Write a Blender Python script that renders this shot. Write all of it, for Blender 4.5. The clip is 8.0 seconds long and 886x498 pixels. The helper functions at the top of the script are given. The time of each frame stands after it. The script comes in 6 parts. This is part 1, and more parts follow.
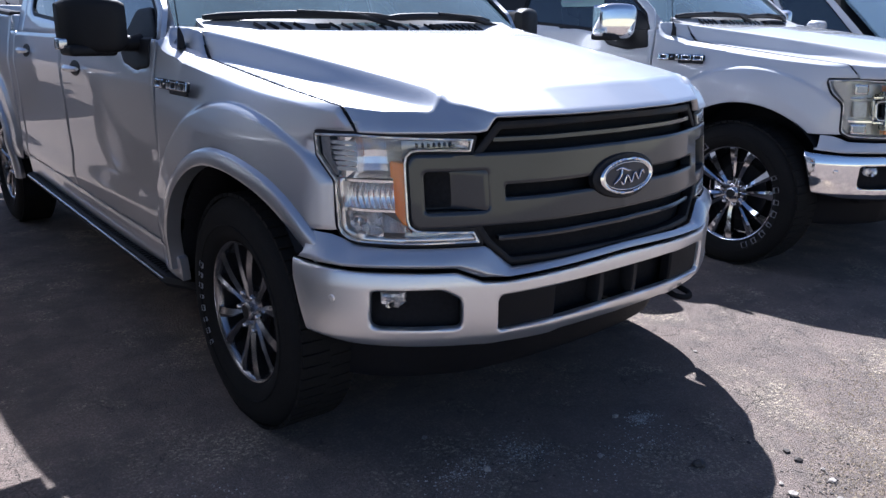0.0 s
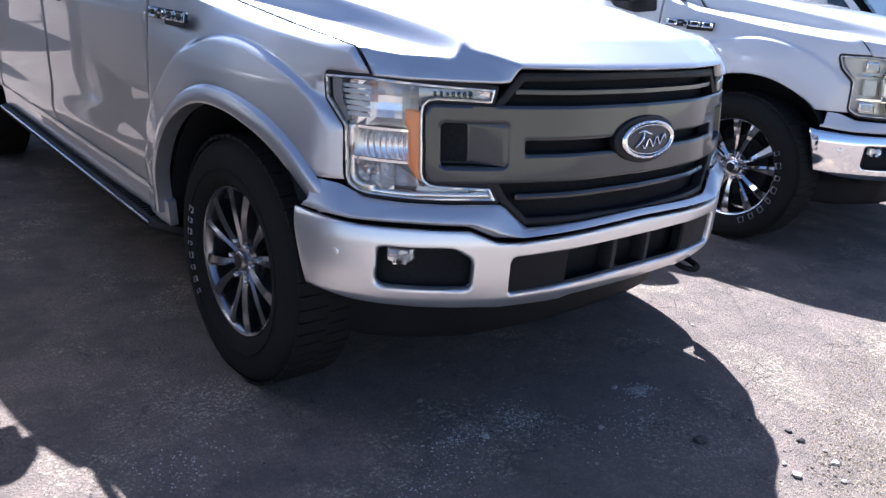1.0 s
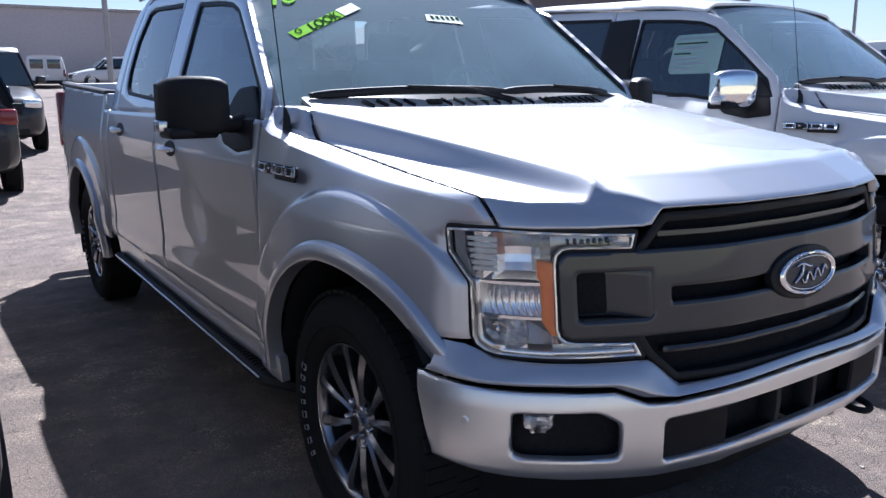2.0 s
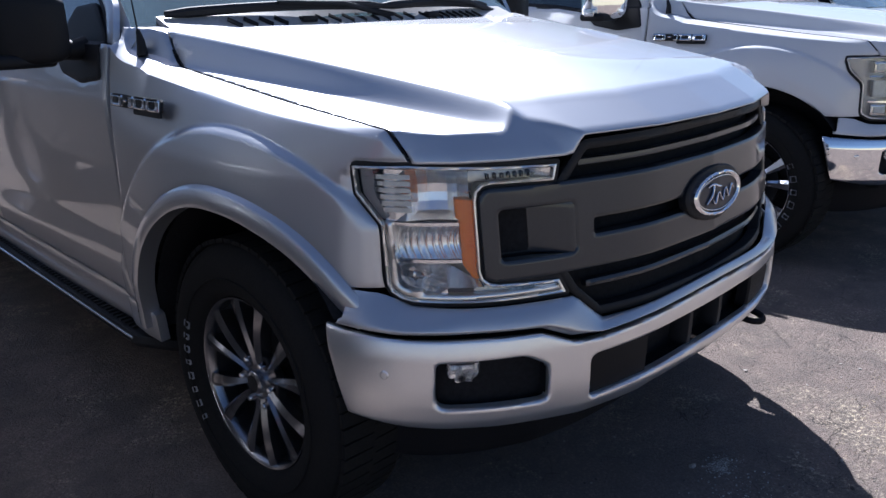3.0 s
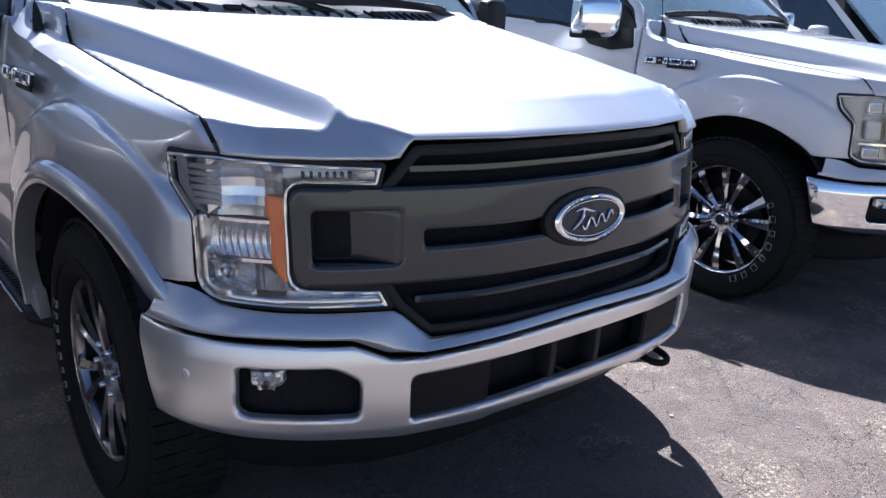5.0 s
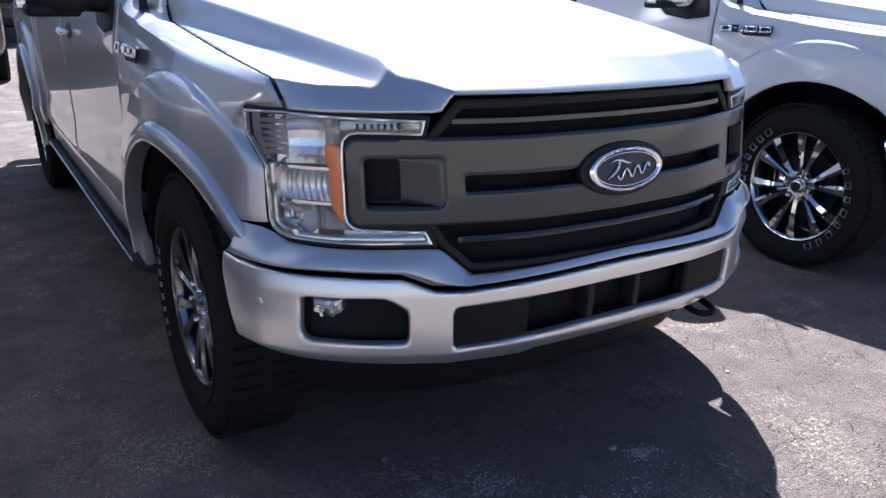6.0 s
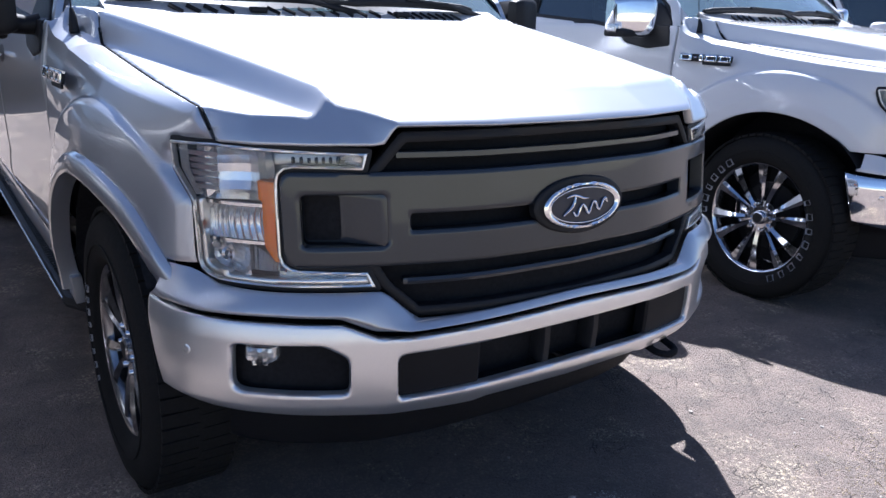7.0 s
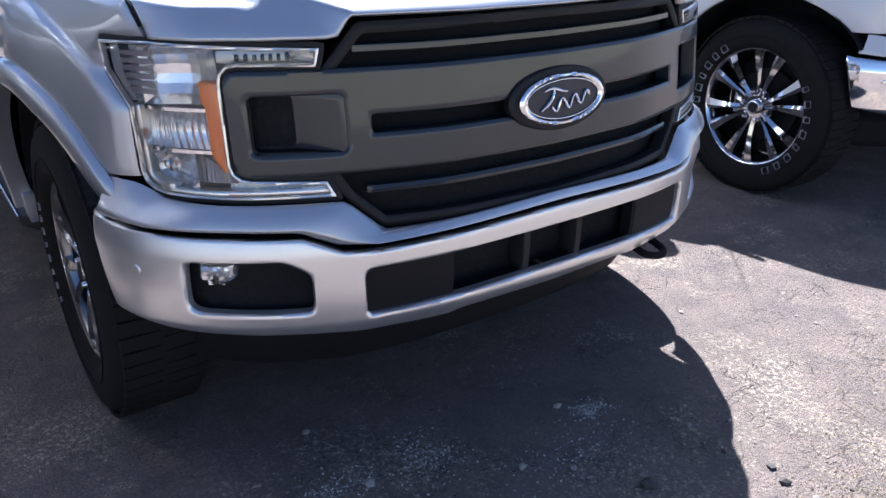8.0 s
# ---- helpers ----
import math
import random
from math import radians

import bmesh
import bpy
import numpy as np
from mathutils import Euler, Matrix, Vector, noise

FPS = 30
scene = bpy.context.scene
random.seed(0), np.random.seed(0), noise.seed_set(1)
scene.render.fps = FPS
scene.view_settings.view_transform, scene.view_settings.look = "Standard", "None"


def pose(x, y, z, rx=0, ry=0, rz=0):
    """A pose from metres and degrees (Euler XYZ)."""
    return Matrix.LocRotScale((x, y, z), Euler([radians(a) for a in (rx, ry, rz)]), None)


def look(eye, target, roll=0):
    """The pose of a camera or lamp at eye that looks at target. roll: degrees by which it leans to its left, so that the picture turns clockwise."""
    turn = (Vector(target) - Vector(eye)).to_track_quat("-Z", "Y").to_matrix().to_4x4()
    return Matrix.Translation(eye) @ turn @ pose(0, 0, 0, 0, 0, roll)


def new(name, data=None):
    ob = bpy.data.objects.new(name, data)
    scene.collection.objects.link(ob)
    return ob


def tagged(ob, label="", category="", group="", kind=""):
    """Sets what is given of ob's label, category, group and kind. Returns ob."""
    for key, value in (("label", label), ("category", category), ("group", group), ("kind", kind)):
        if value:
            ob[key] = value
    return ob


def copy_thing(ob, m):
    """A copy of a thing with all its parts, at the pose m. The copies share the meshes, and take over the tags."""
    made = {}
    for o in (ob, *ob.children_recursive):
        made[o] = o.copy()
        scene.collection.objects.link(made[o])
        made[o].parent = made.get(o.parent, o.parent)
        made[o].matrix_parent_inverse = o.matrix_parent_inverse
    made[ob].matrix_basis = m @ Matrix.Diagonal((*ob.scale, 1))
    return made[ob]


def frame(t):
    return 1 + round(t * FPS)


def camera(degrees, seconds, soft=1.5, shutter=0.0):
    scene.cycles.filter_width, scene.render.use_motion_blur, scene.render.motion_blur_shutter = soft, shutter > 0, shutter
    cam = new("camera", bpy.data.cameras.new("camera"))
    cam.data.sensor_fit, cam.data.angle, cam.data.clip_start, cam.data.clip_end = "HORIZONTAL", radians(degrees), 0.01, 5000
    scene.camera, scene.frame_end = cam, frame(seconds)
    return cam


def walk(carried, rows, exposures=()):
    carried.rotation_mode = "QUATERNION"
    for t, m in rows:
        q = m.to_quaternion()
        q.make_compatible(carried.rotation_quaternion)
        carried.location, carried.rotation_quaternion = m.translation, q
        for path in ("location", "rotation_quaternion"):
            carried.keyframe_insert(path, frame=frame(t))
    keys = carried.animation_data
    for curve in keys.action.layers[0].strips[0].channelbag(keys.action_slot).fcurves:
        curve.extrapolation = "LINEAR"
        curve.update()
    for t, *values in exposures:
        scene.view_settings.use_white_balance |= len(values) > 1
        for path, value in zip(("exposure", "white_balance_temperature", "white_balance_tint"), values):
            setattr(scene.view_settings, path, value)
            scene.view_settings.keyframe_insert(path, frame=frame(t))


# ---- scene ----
cam = camera(58.9, 8.0)
PATH = [
    (0, (-1.979, -1.410, 1.342), (-0.765, 0.081, 0.793), 0.5),
    (0.2, (-1.984, -1.391, 1.320), (-0.694, 0.029, 0.756), 1.8),
    (0.3, (-1.986, -1.382, 1.309), (-0.672, 0.007, 0.723), 2.7),
    (0.5, (-1.990, -1.357, 1.293), (-0.677, 0.000, 0.634), 5.1),
    (0.7, (-1.995, -1.320, 1.285), (-0.685, 0.025, 0.597), 6.2),
    (0.8, (-1.997, -1.298, 1.285), (-0.697, 0.061, 0.604), 5.7),
    (1, (-1.993, -1.255, 1.292), (-0.739, 0.164, 0.652), 4.2),
    (1.2, (-1.971, -1.213, 1.319), (-0.784, 0.296, 0.760), 2.2),
    (1.3, (-1.956, -1.192, 1.338), (-0.790, 0.350, 0.827), 1.7),
    (1.5, (-1.930, -1.150, 1.368), (-0.815, 0.458, 0.954), -0.1),
    (1.7, (-1.927, -1.109, 1.363), (-0.857, 0.541, 0.999), -0.9),
    (2.8, (-1.968, -0.785, 1.394), (-0.645, 0.597, 0.812), -0.5),
    (3, (-1.916, -0.783, 1.383), (-0.564, 0.562, 0.780), -1.2),
    (3.2, (-1.853, -0.800, 1.384), (-0.474, 0.527, 0.802), 0.1),
    (3.3, (-1.821, -0.811, 1.385), (-0.430, 0.511, 0.819), -0.0),
    (3.5, (-1.765, -0.830, 1.386), (-0.377, 0.493, 0.816), 1.1),
    (3.7, (-1.726, -0.844, 1.384), (-0.361, 0.499, 0.809), 1.3),
    (4, (-1.687, -0.863, 1.377), (-0.370, 0.519, 0.781), -0.3),
    (4.2, (-1.692, -0.873, 1.369), (-0.352, 0.475, 0.746), 0.4),
    (5.3, (-1.407, -1.175, 1.343), (-0.228, 0.352, 0.815), 2.2),
    (5.5, (-1.423, -1.239, 1.343), (-0.292, 0.331, 0.837), 0.6),
    (5.7, (-1.446, -1.280, 1.331), (-0.404, 0.333, 0.771), 0.2),
    (6, (-1.472, -1.323, 1.316), (-0.451, 0.281, 0.698), 1.0),
    (6.2, (-1.471, -1.335, 1.320), (-0.394, 0.249, 0.744), 1.9),
    (6.3, (-1.467, -1.335, 1.325), (-0.366, 0.243, 0.779), 1.9),
    (6.5, (-1.449, -1.326, 1.331), (-0.315, 0.231, 0.793), 2.1),
    (6.7, (-1.418, -1.295, 1.326), (-0.281, 0.262, 0.794), 2.6),
    (7, (-1.356, -1.235, 1.316), (-0.255, 0.339, 0.758), 1.7),
    (7.2, (-1.308, -1.204, 1.316), (-0.215, 0.375, 0.755), 0.8),
    (7.3, (-1.283, -1.189, 1.317), (-0.187, 0.385, 0.750), 0.8),
    (7.5, (-1.244, -1.167, 1.315), (-0.183, 0.416, 0.706), 0.2),
    (7.8, (-1.232, -1.157, 1.297), (-0.179, 0.406, 0.626), -0.4),
    (8, (-1.232, -1.154, 1.282), (-0.166, 0.340, 0.487), -0.0),
]
EXPOSURES = [(t, stops + 0.52, 5500, 14) for t, stops in ((0.0, 0.85), (0.5, 1.05), (0.8, 1.3), (1.0, 1.5), (1.25, 1.5), (1.5, 1.36), (1.7, 0.9), (2.6, 0.7), (3.0, 0.6), (3.3, 0.9), (3.5, 0.98), (4.0, 0.95), (5.5, 1.02), (6.0, 1.1), (6.5, 1.22), (7.0, 1.18), (7.5, 1.2), (8.0, 1.42))]
walk(cam, [(t, look(eye, target, roll)) for t, eye, target, roll in PATH], EXPOSURES)

# ---- sky, sun, exposure ----
SUN_WAY = Vector((0.456, 0.645, 1.0)).normalized()
world = bpy.data.worlds.new("sky")
scene.world = world
world.use_nodes = True
wn = world.node_tree.nodes
sky = wn.new("ShaderNodeTexSky")
sky.sky_type, sky.sun_disc = "NISHITA", False
sky.sun_elevation = math.asin(SUN_WAY.z)
sky.sun_rotation = math.atan2(SUN_WAY.x, SUN_WAY.y)
sky.air_density, sky.dust_density, sky.ozone_density = 0.8, 0.9, 1.1
world.node_tree.links.new(sky.outputs[0], wn["Background"].inputs[0])
wn["Background"].inputs[1].default_value = 0.05
sun = new("sun", bpy.data.lights.new("sun", "SUN"))
sun.data.energy, sun.data.angle, sun.data.color = 5.0, radians(0.53), (1.0, 0.95, 0.88)
sun.matrix_world = look(SUN_WAY * 40, (0, 0, 0))

# ---- mesh helpers ----


def curve(xs, ys, q):
    """Smooth curve through a few stations."""
    xs, ys, q = np.asarray(xs, float), np.asarray(ys, float), np.asarray(q, float)
    d = np.diff(ys) / np.diff(xs)
    m = np.concatenate(([d[0]], np.where(d[1:] * d[:-1] > 0, 2 * d[1:] * d[:-1] / np.where(np.abs(d[1:] + d[:-1]) < 1e-9, 1, d[1:] + d[:-1]), 0), [d[-1]]))
    i = np.clip(np.searchsorted(xs, q) - 1, 0, len(xs) - 2)
    h = xs[i + 1] - xs[i]
    t = np.clip((q - xs[i]) / h, 0, 1)
    return (2 * t**3 - 3 * t**2 + 1) * ys[i] + (t**3 - 2 * t**2 + t) * h * m[i] + (3 * t**2 - 2 * t**3) * ys[i + 1] + (t**3 - t**2) * h * m[i + 1]


def step01(a, b, q):
    t = np.clip((q - a) / (b - a), 0, 1)
    return t * t * (3 - 2 * t)


def polygon(pts, rounds=0):
    """Signed distance to a polygon, negative inside; rounds: how often its corners are cut."""
    p = np.asarray(pts, float)
    for _ in range(rounds):
        n = np.roll(p, -1, 0)
        length = np.maximum(np.linalg.norm(n - p, axis=1, keepdims=True), 1e-6)
        k = np.minimum(0.25, 0.009 / length)
        p = np.stack((p + (n - p) * k, n - (n - p) * k), 1).reshape(-1, 2)

    def sd(u, v):
        best, inside = np.full(np.shape(u), 1e9), np.zeros(np.shape(u), bool)
        for a, b in zip(p, np.roll(p, -1, 0)):
            e = b - a
            t = np.clip(((u - a[0]) * e[0] + (v - a[1]) * e[1]) / (e @ e + 1e-12), 0, 1)
            best = np.minimum(best, np.hypot(u - a[0] - t * e[0], v - a[1] - t * e[1]))
            cross = (a[1] > v) != (b[1] > v)
            at = a[0] + (v - a[1]) * e[0] / (e[1] if abs(e[1]) > 1e-12 else 1e-12)
            inside ^= cross & (u < at)
        return np.where(inside, -best, best)
    return sd


def rect(x0, x1, y0, y1, r=0.0):
    def sd(u, v):
        qx, qy = np.abs(u - (x0 + x1) / 2) - (x1 - x0) / 2 + r, np.abs(v - (y0 + y1) / 2) - (y1 - y0) / 2 + r
        return np.hypot(np.maximum(qx, 0), np.maximum(qy, 0)) + np.minimum(np.maximum(qx, qy), 0) - r
    return sd


def ring(sd, width):
    return lambda u, v: np.maximum(sd(u, v), -sd(u, v) - width)


def minus(sd, *others):
    def out(u, v):
        d = sd(u, v)
        for o in others:
            d = np.maximum(d, -o(u, v))
        return d
    return out


def sheet(sd, surf, box, cell, roll=0.006, rim=0.012, inside=(0, 3, 0.8), puff=0.0):
    """The part of a curved surface that lies inside an outline, its edge rolled back and turned in."""
    u0, u1, v0, v1 = box
    nu, nv = max(2, int(round((u1 - u0) / cell))), max(2, int(round((v1 - v0) / cell)))
    U, V = np.meshgrid(np.linspace(u0, u1, nu + 1), np.linspace(v0, v1, nv + 1), indexing="ij")
    U, V = U.ravel(), V.ravel()
    D = sd(U, V)
    # grid points close to the outline move onto it
    near = np.abs(D) < 0.33 * min((u1 - u0) / nu, (v1 - v0) / nv)
    if near.any():
        un, vn, e = U[near], V[near], 2e-4
        gu, gv = (sd(un + e, vn) - sd(un - e, vn)) / (2 * e), (sd(un, vn + e) - sd(un, vn - e)) / (2 * e)
        k = D[near] / np.maximum(gu * gu + gv * gv, 0.25)
        U[near], V[near], D[near] = un - gu * k, vn - gv * k, -1e-7
    P2 = list(zip(U, V))
    D = list(D)
    used, faces = {}, []
    pts, dist = [], []

    def vert(key):
        if key not in used:
            used[key] = len(pts)
            if isinstance(key, tuple):
                a, b = key
                t = D[a] / (D[a] - D[b])
                pts.append((P2[a][0] + (P2[b][0] - P2[a][0]) * t, P2[a][1] + (P2[b][1] - P2[a][1]) * t))
                dist.append(0.0)
            else:
                pts.append(P2[key])
                dist.append(D[key])
        return used[key]
    for i in range(nu):
        for j in range(nv):
            c = (i * (nv + 1) + j, (i + 1) * (nv + 1) + j, (i + 1) * (nv + 1) + j + 1, i * (nv + 1) + j + 1)
            ins = [D[k] < 0 for k in c]
            if not any(ins):
                continue
            loop = []
            for k in range(4):
                a, b = c[k], c[(k + 1) % 4]
                if D[a] < 0:
                    loop.append(vert(a))
                if (D[a] < 0) != (D[b] < 0):
                    loop.append(vert((min(a, b), max(a, b))))
            if len(loop) > 2:
                faces.append(loop)
    if not pts:
        return [], []
    q = np.array(pts)
    e = 1e-3
    P = surf(q[:, 0], q[:, 1])
    N = np.cross(surf(q[:, 0] + e, q[:, 1]) - surf(q[:, 0] - e, q[:, 1]), surf(q[:, 0], q[:, 1] + e) - surf(q[:, 0], q[:, 1] - e))
    N /= np.maximum(np.linalg.norm(N, axis=1, keepdims=True), 1e-9)
    flip = np.sum(N * (P - np.array(inside))) < 0
    if flip:
        N = -N
        faces = [f[::-1] for f in faces]
    d = -np.array(dist)
    t = np.clip(d / max(roll, 1e-6), 0, 1)
    P = P - N * (roll * (1 - np.sqrt(1 - (1 - t) ** 2)))[:, None]
    if puff:
        P = P + N * (puff * np.clip(d / 0.05, 0, 1) ** 0.5)[:, None]
    verts = [tuple(p) for p in P]
    if rim:
        count = {}
        for f in faces:
            for a, b in zip(f, f[1:] + f[:1]):
                if (b, a) in count:
                    count.pop((b, a))
                else:
                    count[(a, b)] = 1
        back = {}
        for a, b in list(count):
            for k in (a, b):
                if k not in back:
                    back[k] = len(verts)
                    verts.append(tuple(P[k] - N[k] * rim))
            faces.append([b, a, back[a], back[b]])
    return verts, faces


def mirrored(vf):
    return [(-x, y, z) for x, y, z in vf[0]], [list(f)[::-1] for f in vf[1]]


def join(*many):
    verts, faces = [], []
    for v, f in many:
        n = len(verts)
        verts += list(v)
        faces += [[k + n for k in g] for g in f]
    return verts, faces


def moved(vf, m):
    return [tuple(m @ Vector(v)) for v in vf[0]], vf[1]


def block(x0, x1, y0, y1, z0, z1, b=0.0):
    """A box with bevelled edges."""
    bm = bmesh.new()
    bmesh.ops.create_cube(bm, size=1)
    bmesh.ops.transform(bm, matrix=Matrix.LocRotScale(((x0 + x1) / 2, (y0 + y1) / 2, (z0 + z1) / 2), None, (x1 - x0, y1 - y0, z1 - z0)), verts=bm.verts)
    if b:
        bmesh.ops.bevel(bm, geom=bm.edges, offset=b, segments=3, affect="EDGES", profile=0.5)
    out = [tuple(v.co) for v in bm.verts], [[v.index for v in f.verts] for f in bm.faces]
    bm.free()
    return out


def lathe(profile, n=48, axis="x", full=True):
    """A profile of (radius, along) turned round an axis."""
    verts, faces, m = [], [], len(profile)
    for k in range(n):
        a = 2 * math.pi * k / n
        for r, h in profile:
            p = (h, r * math.cos(a), r * math.sin(a))
            verts.append(p if axis == "x" else (p[1], p[0], p[2]) if axis == "y" else (p[1], p[2], p[0]))
    for k in range(n):
        for j in range(m - 1):
            a, b = k * m + j, ((k + 1) % n) * m + j
            faces.append([a, a + 1, b + 1, b] if axis != "y" else [a, b, b + 1, a + 1])
    return verts, faces


def tube(path, r, n=8):
    """A round bar along a path, closed at its ends; r may be a list."""
    verts, faces = [], []
    path = [Vector(p) for p in path]
    for k, p in enumerate(path):
        way = (path[min(k + 1, len(path) - 1)] - path[max(k - 1, 0)]).normalized()
        side = way.cross(Vector((0.31, 0.17, 0.93))).normalized()
        up = side.cross(way)
        rr = r[k] if isinstance(r, (list, tuple)) else r
        for j in range(n):
            a = 2 * math.pi * j / n
            verts.append(tuple(p + side * rr * math.cos(a) + up * rr * math.sin(a)))
    for k in range(len(path) - 1):
        for j in range(n):
            a, b = k * n + j, k * n + (j + 1) % n
            faces.append([a, b, b + n, a + n])
    faces += [list(range(n))[::-1], [len(verts) - n + j for j in range(n)]]
    return verts, faces


def loft(rings, caps=True):
    """A skin over closed rings with equal counts."""
    n = len(rings[0])
    verts = [tuple(p) for r in rings for p in r]
    faces = [[k * n + j, k * n + (j + 1) % n, (k + 1) * n + (j + 1) % n, (k + 1) * n + j] for k in range(len(rings) - 1) for j in range(n)]
    if caps:
        faces += [list(range(n))[::-1], [len(verts) - n + j for j in range(n)]]
    return verts, faces


def part(name, vf, material, parent, label="", smooth=40, solid=0.0, bevel=0.0):
    """One mesh object under a thing or under a part."""
    me = bpy.data.meshes.new(name)
    me.from_pydata([tuple(v) for v in vf[0]], [], [list(f) for f in vf[1]])
    if solid == 0.0 and smooth and len(vf[1]) < 4000 and name in FIX:
        bm = bmesh.new()
        bm.from_mesh(me)
        bmesh.ops.recalc_face_normals(bm, faces=bm.faces)
        bm.to_mesh(me)
        bm.free()
    if smooth:
        me.polygons.foreach_set("use_smooth", [True] * len(me.polygons))
        me.set_sharp_from_angle(angle=radians(smooth))
    me.materials.append(material)
    ob = new(name, me)
    ob.parent = parent
    if label:
        ob["label"] = label
    return ob


FIX = set("loft tube lathe".split())


def thing(name, place, label, category, group="", kind=""):
    ob = new(name)
    ob.matrix_basis = place
    ob.empty_display_size = 0.2
    return tagged(ob, label, category, group, kind)


# ---- materials ----


def material(name, color, rough=0.5, metal=0.0, coat=0.0, vary=0.12, size=3.0, fine=60.0, bump=0.0, second=None, coat_rough=0.04, spec=0.5):
    m = bpy.data.materials.new(name)
    m.use_nodes = True
    nt = m.node_tree
    n, link = nt.nodes, nt.links.new
    p = n["Principled BSDF"]
    co = n.new("ShaderNodeTexCoord")
    big, small = n.new("ShaderNodeTexNoise"), n.new("ShaderNodeTexNoise")
    big.inputs["Scale"].default_value, small.inputs["Scale"].default_value = size, fine
    big.inputs["Detail"].default_value = 5
    link(co.outputs["Object"], big.inputs["Vector"]), link(co.outputs["Object"], small.inputs["Vector"])
    add = n.new("ShaderNodeMath")
    add.operation = "ADD"
    link(big.outputs["Fac"], add.inputs[0]), link(small.outputs["Fac"], add.inputs[1])
    ramp = n.new("ShaderNodeMapRange")
    ramp.inputs["From Min"].default_value, ramp.inputs["From Max"].default_value = 0.6, 1.4
    link(add.outputs[0], ramp.inputs["Value"])
    mix = n.new("ShaderNodeMix")
    mix.data_type = "RGBA"
    c2 = second or tuple(min(1, c * (1 + 2 * vary)) for c in color)
    c1 = color if second else tuple(c * (1 - vary) for c in color)
    mix.inputs["A"].default_value, mix.inputs["B"].default_value = (*c1, 1), (*c2, 1)
    link(ramp.outputs[0], mix.inputs["Factor"])
    link(mix.outputs["Result"], p.inputs["Base Color"])
    rr = n.new("ShaderNodeMapRange")
    rr.inputs["To Min"].default_value, rr.inputs["To Max"].default_value = rough * 0.85, min(1, rough * 1.2)
    link(big.outputs["Fac"], rr.inputs["Value"])
    link(rr.outputs[0], p.inputs["Roughness"])
    p.inputs["Metallic"].default_value, p.inputs["Specular IOR Level"].default_value = metal, spec
    p.inputs["Coat Weight"].default_value, p.inputs["Coat Roughness"].default_value = coat, coat_rough
    if bump:
        b = n.new("ShaderNodeBump")
        b.inputs["Strength"].default_value, b.inputs["Distance"].default_value = bump, 0.004
        link(small.outputs["Fac"], b.inputs["Height"])
        link(b.outputs[0], p.inputs["Normal"])
    return m


def pane(name, tint, gloss=1.0, dust_sheen=0.0):
    """Clear or tinted glass: passes light, mirrors by its angle."""
    m = bpy.data.materials.new(name)
    m.use_nodes = True
    n, link = m.node_tree.nodes, m.node_tree.links.new
    n.remove(n["Principled BSDF"])
    t, g, f, x = (n.new("ShaderNode" + k) for k in ("BsdfTransparent", "BsdfGlossy", "Fresnel", "MixShader"))
    t.inputs[0].default_value = (*tint, 1)
    g.inputs["Roughness"].default_value, f.inputs["IOR"].default_value = 0.0, 1.45 + 0.5 * gloss
    g.inputs[0].default_value = (1, 1, 1, 1)
    base = t.outputs[0]
    if dust_sheen:
        # thin dust film, tinted blue to paint in the sky's reflection
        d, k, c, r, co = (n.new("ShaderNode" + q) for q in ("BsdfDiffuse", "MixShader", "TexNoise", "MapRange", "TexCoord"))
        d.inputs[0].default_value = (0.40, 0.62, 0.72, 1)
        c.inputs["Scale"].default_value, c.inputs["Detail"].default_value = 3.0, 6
        r.inputs["To Min"].default_value, r.inputs["To Max"].default_value = dust_sheen * 0.5, dust_sheen * 1.5
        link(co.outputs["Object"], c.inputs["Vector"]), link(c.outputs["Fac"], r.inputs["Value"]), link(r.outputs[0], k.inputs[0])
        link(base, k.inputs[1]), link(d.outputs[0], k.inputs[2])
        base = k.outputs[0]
    link(f.outputs[0], x.inputs[0]), link(base, x.inputs[1]), link(g.outputs[0], x.inputs[2])
    link(x.outputs[0], n["Material Output"].inputs[0])
    return m


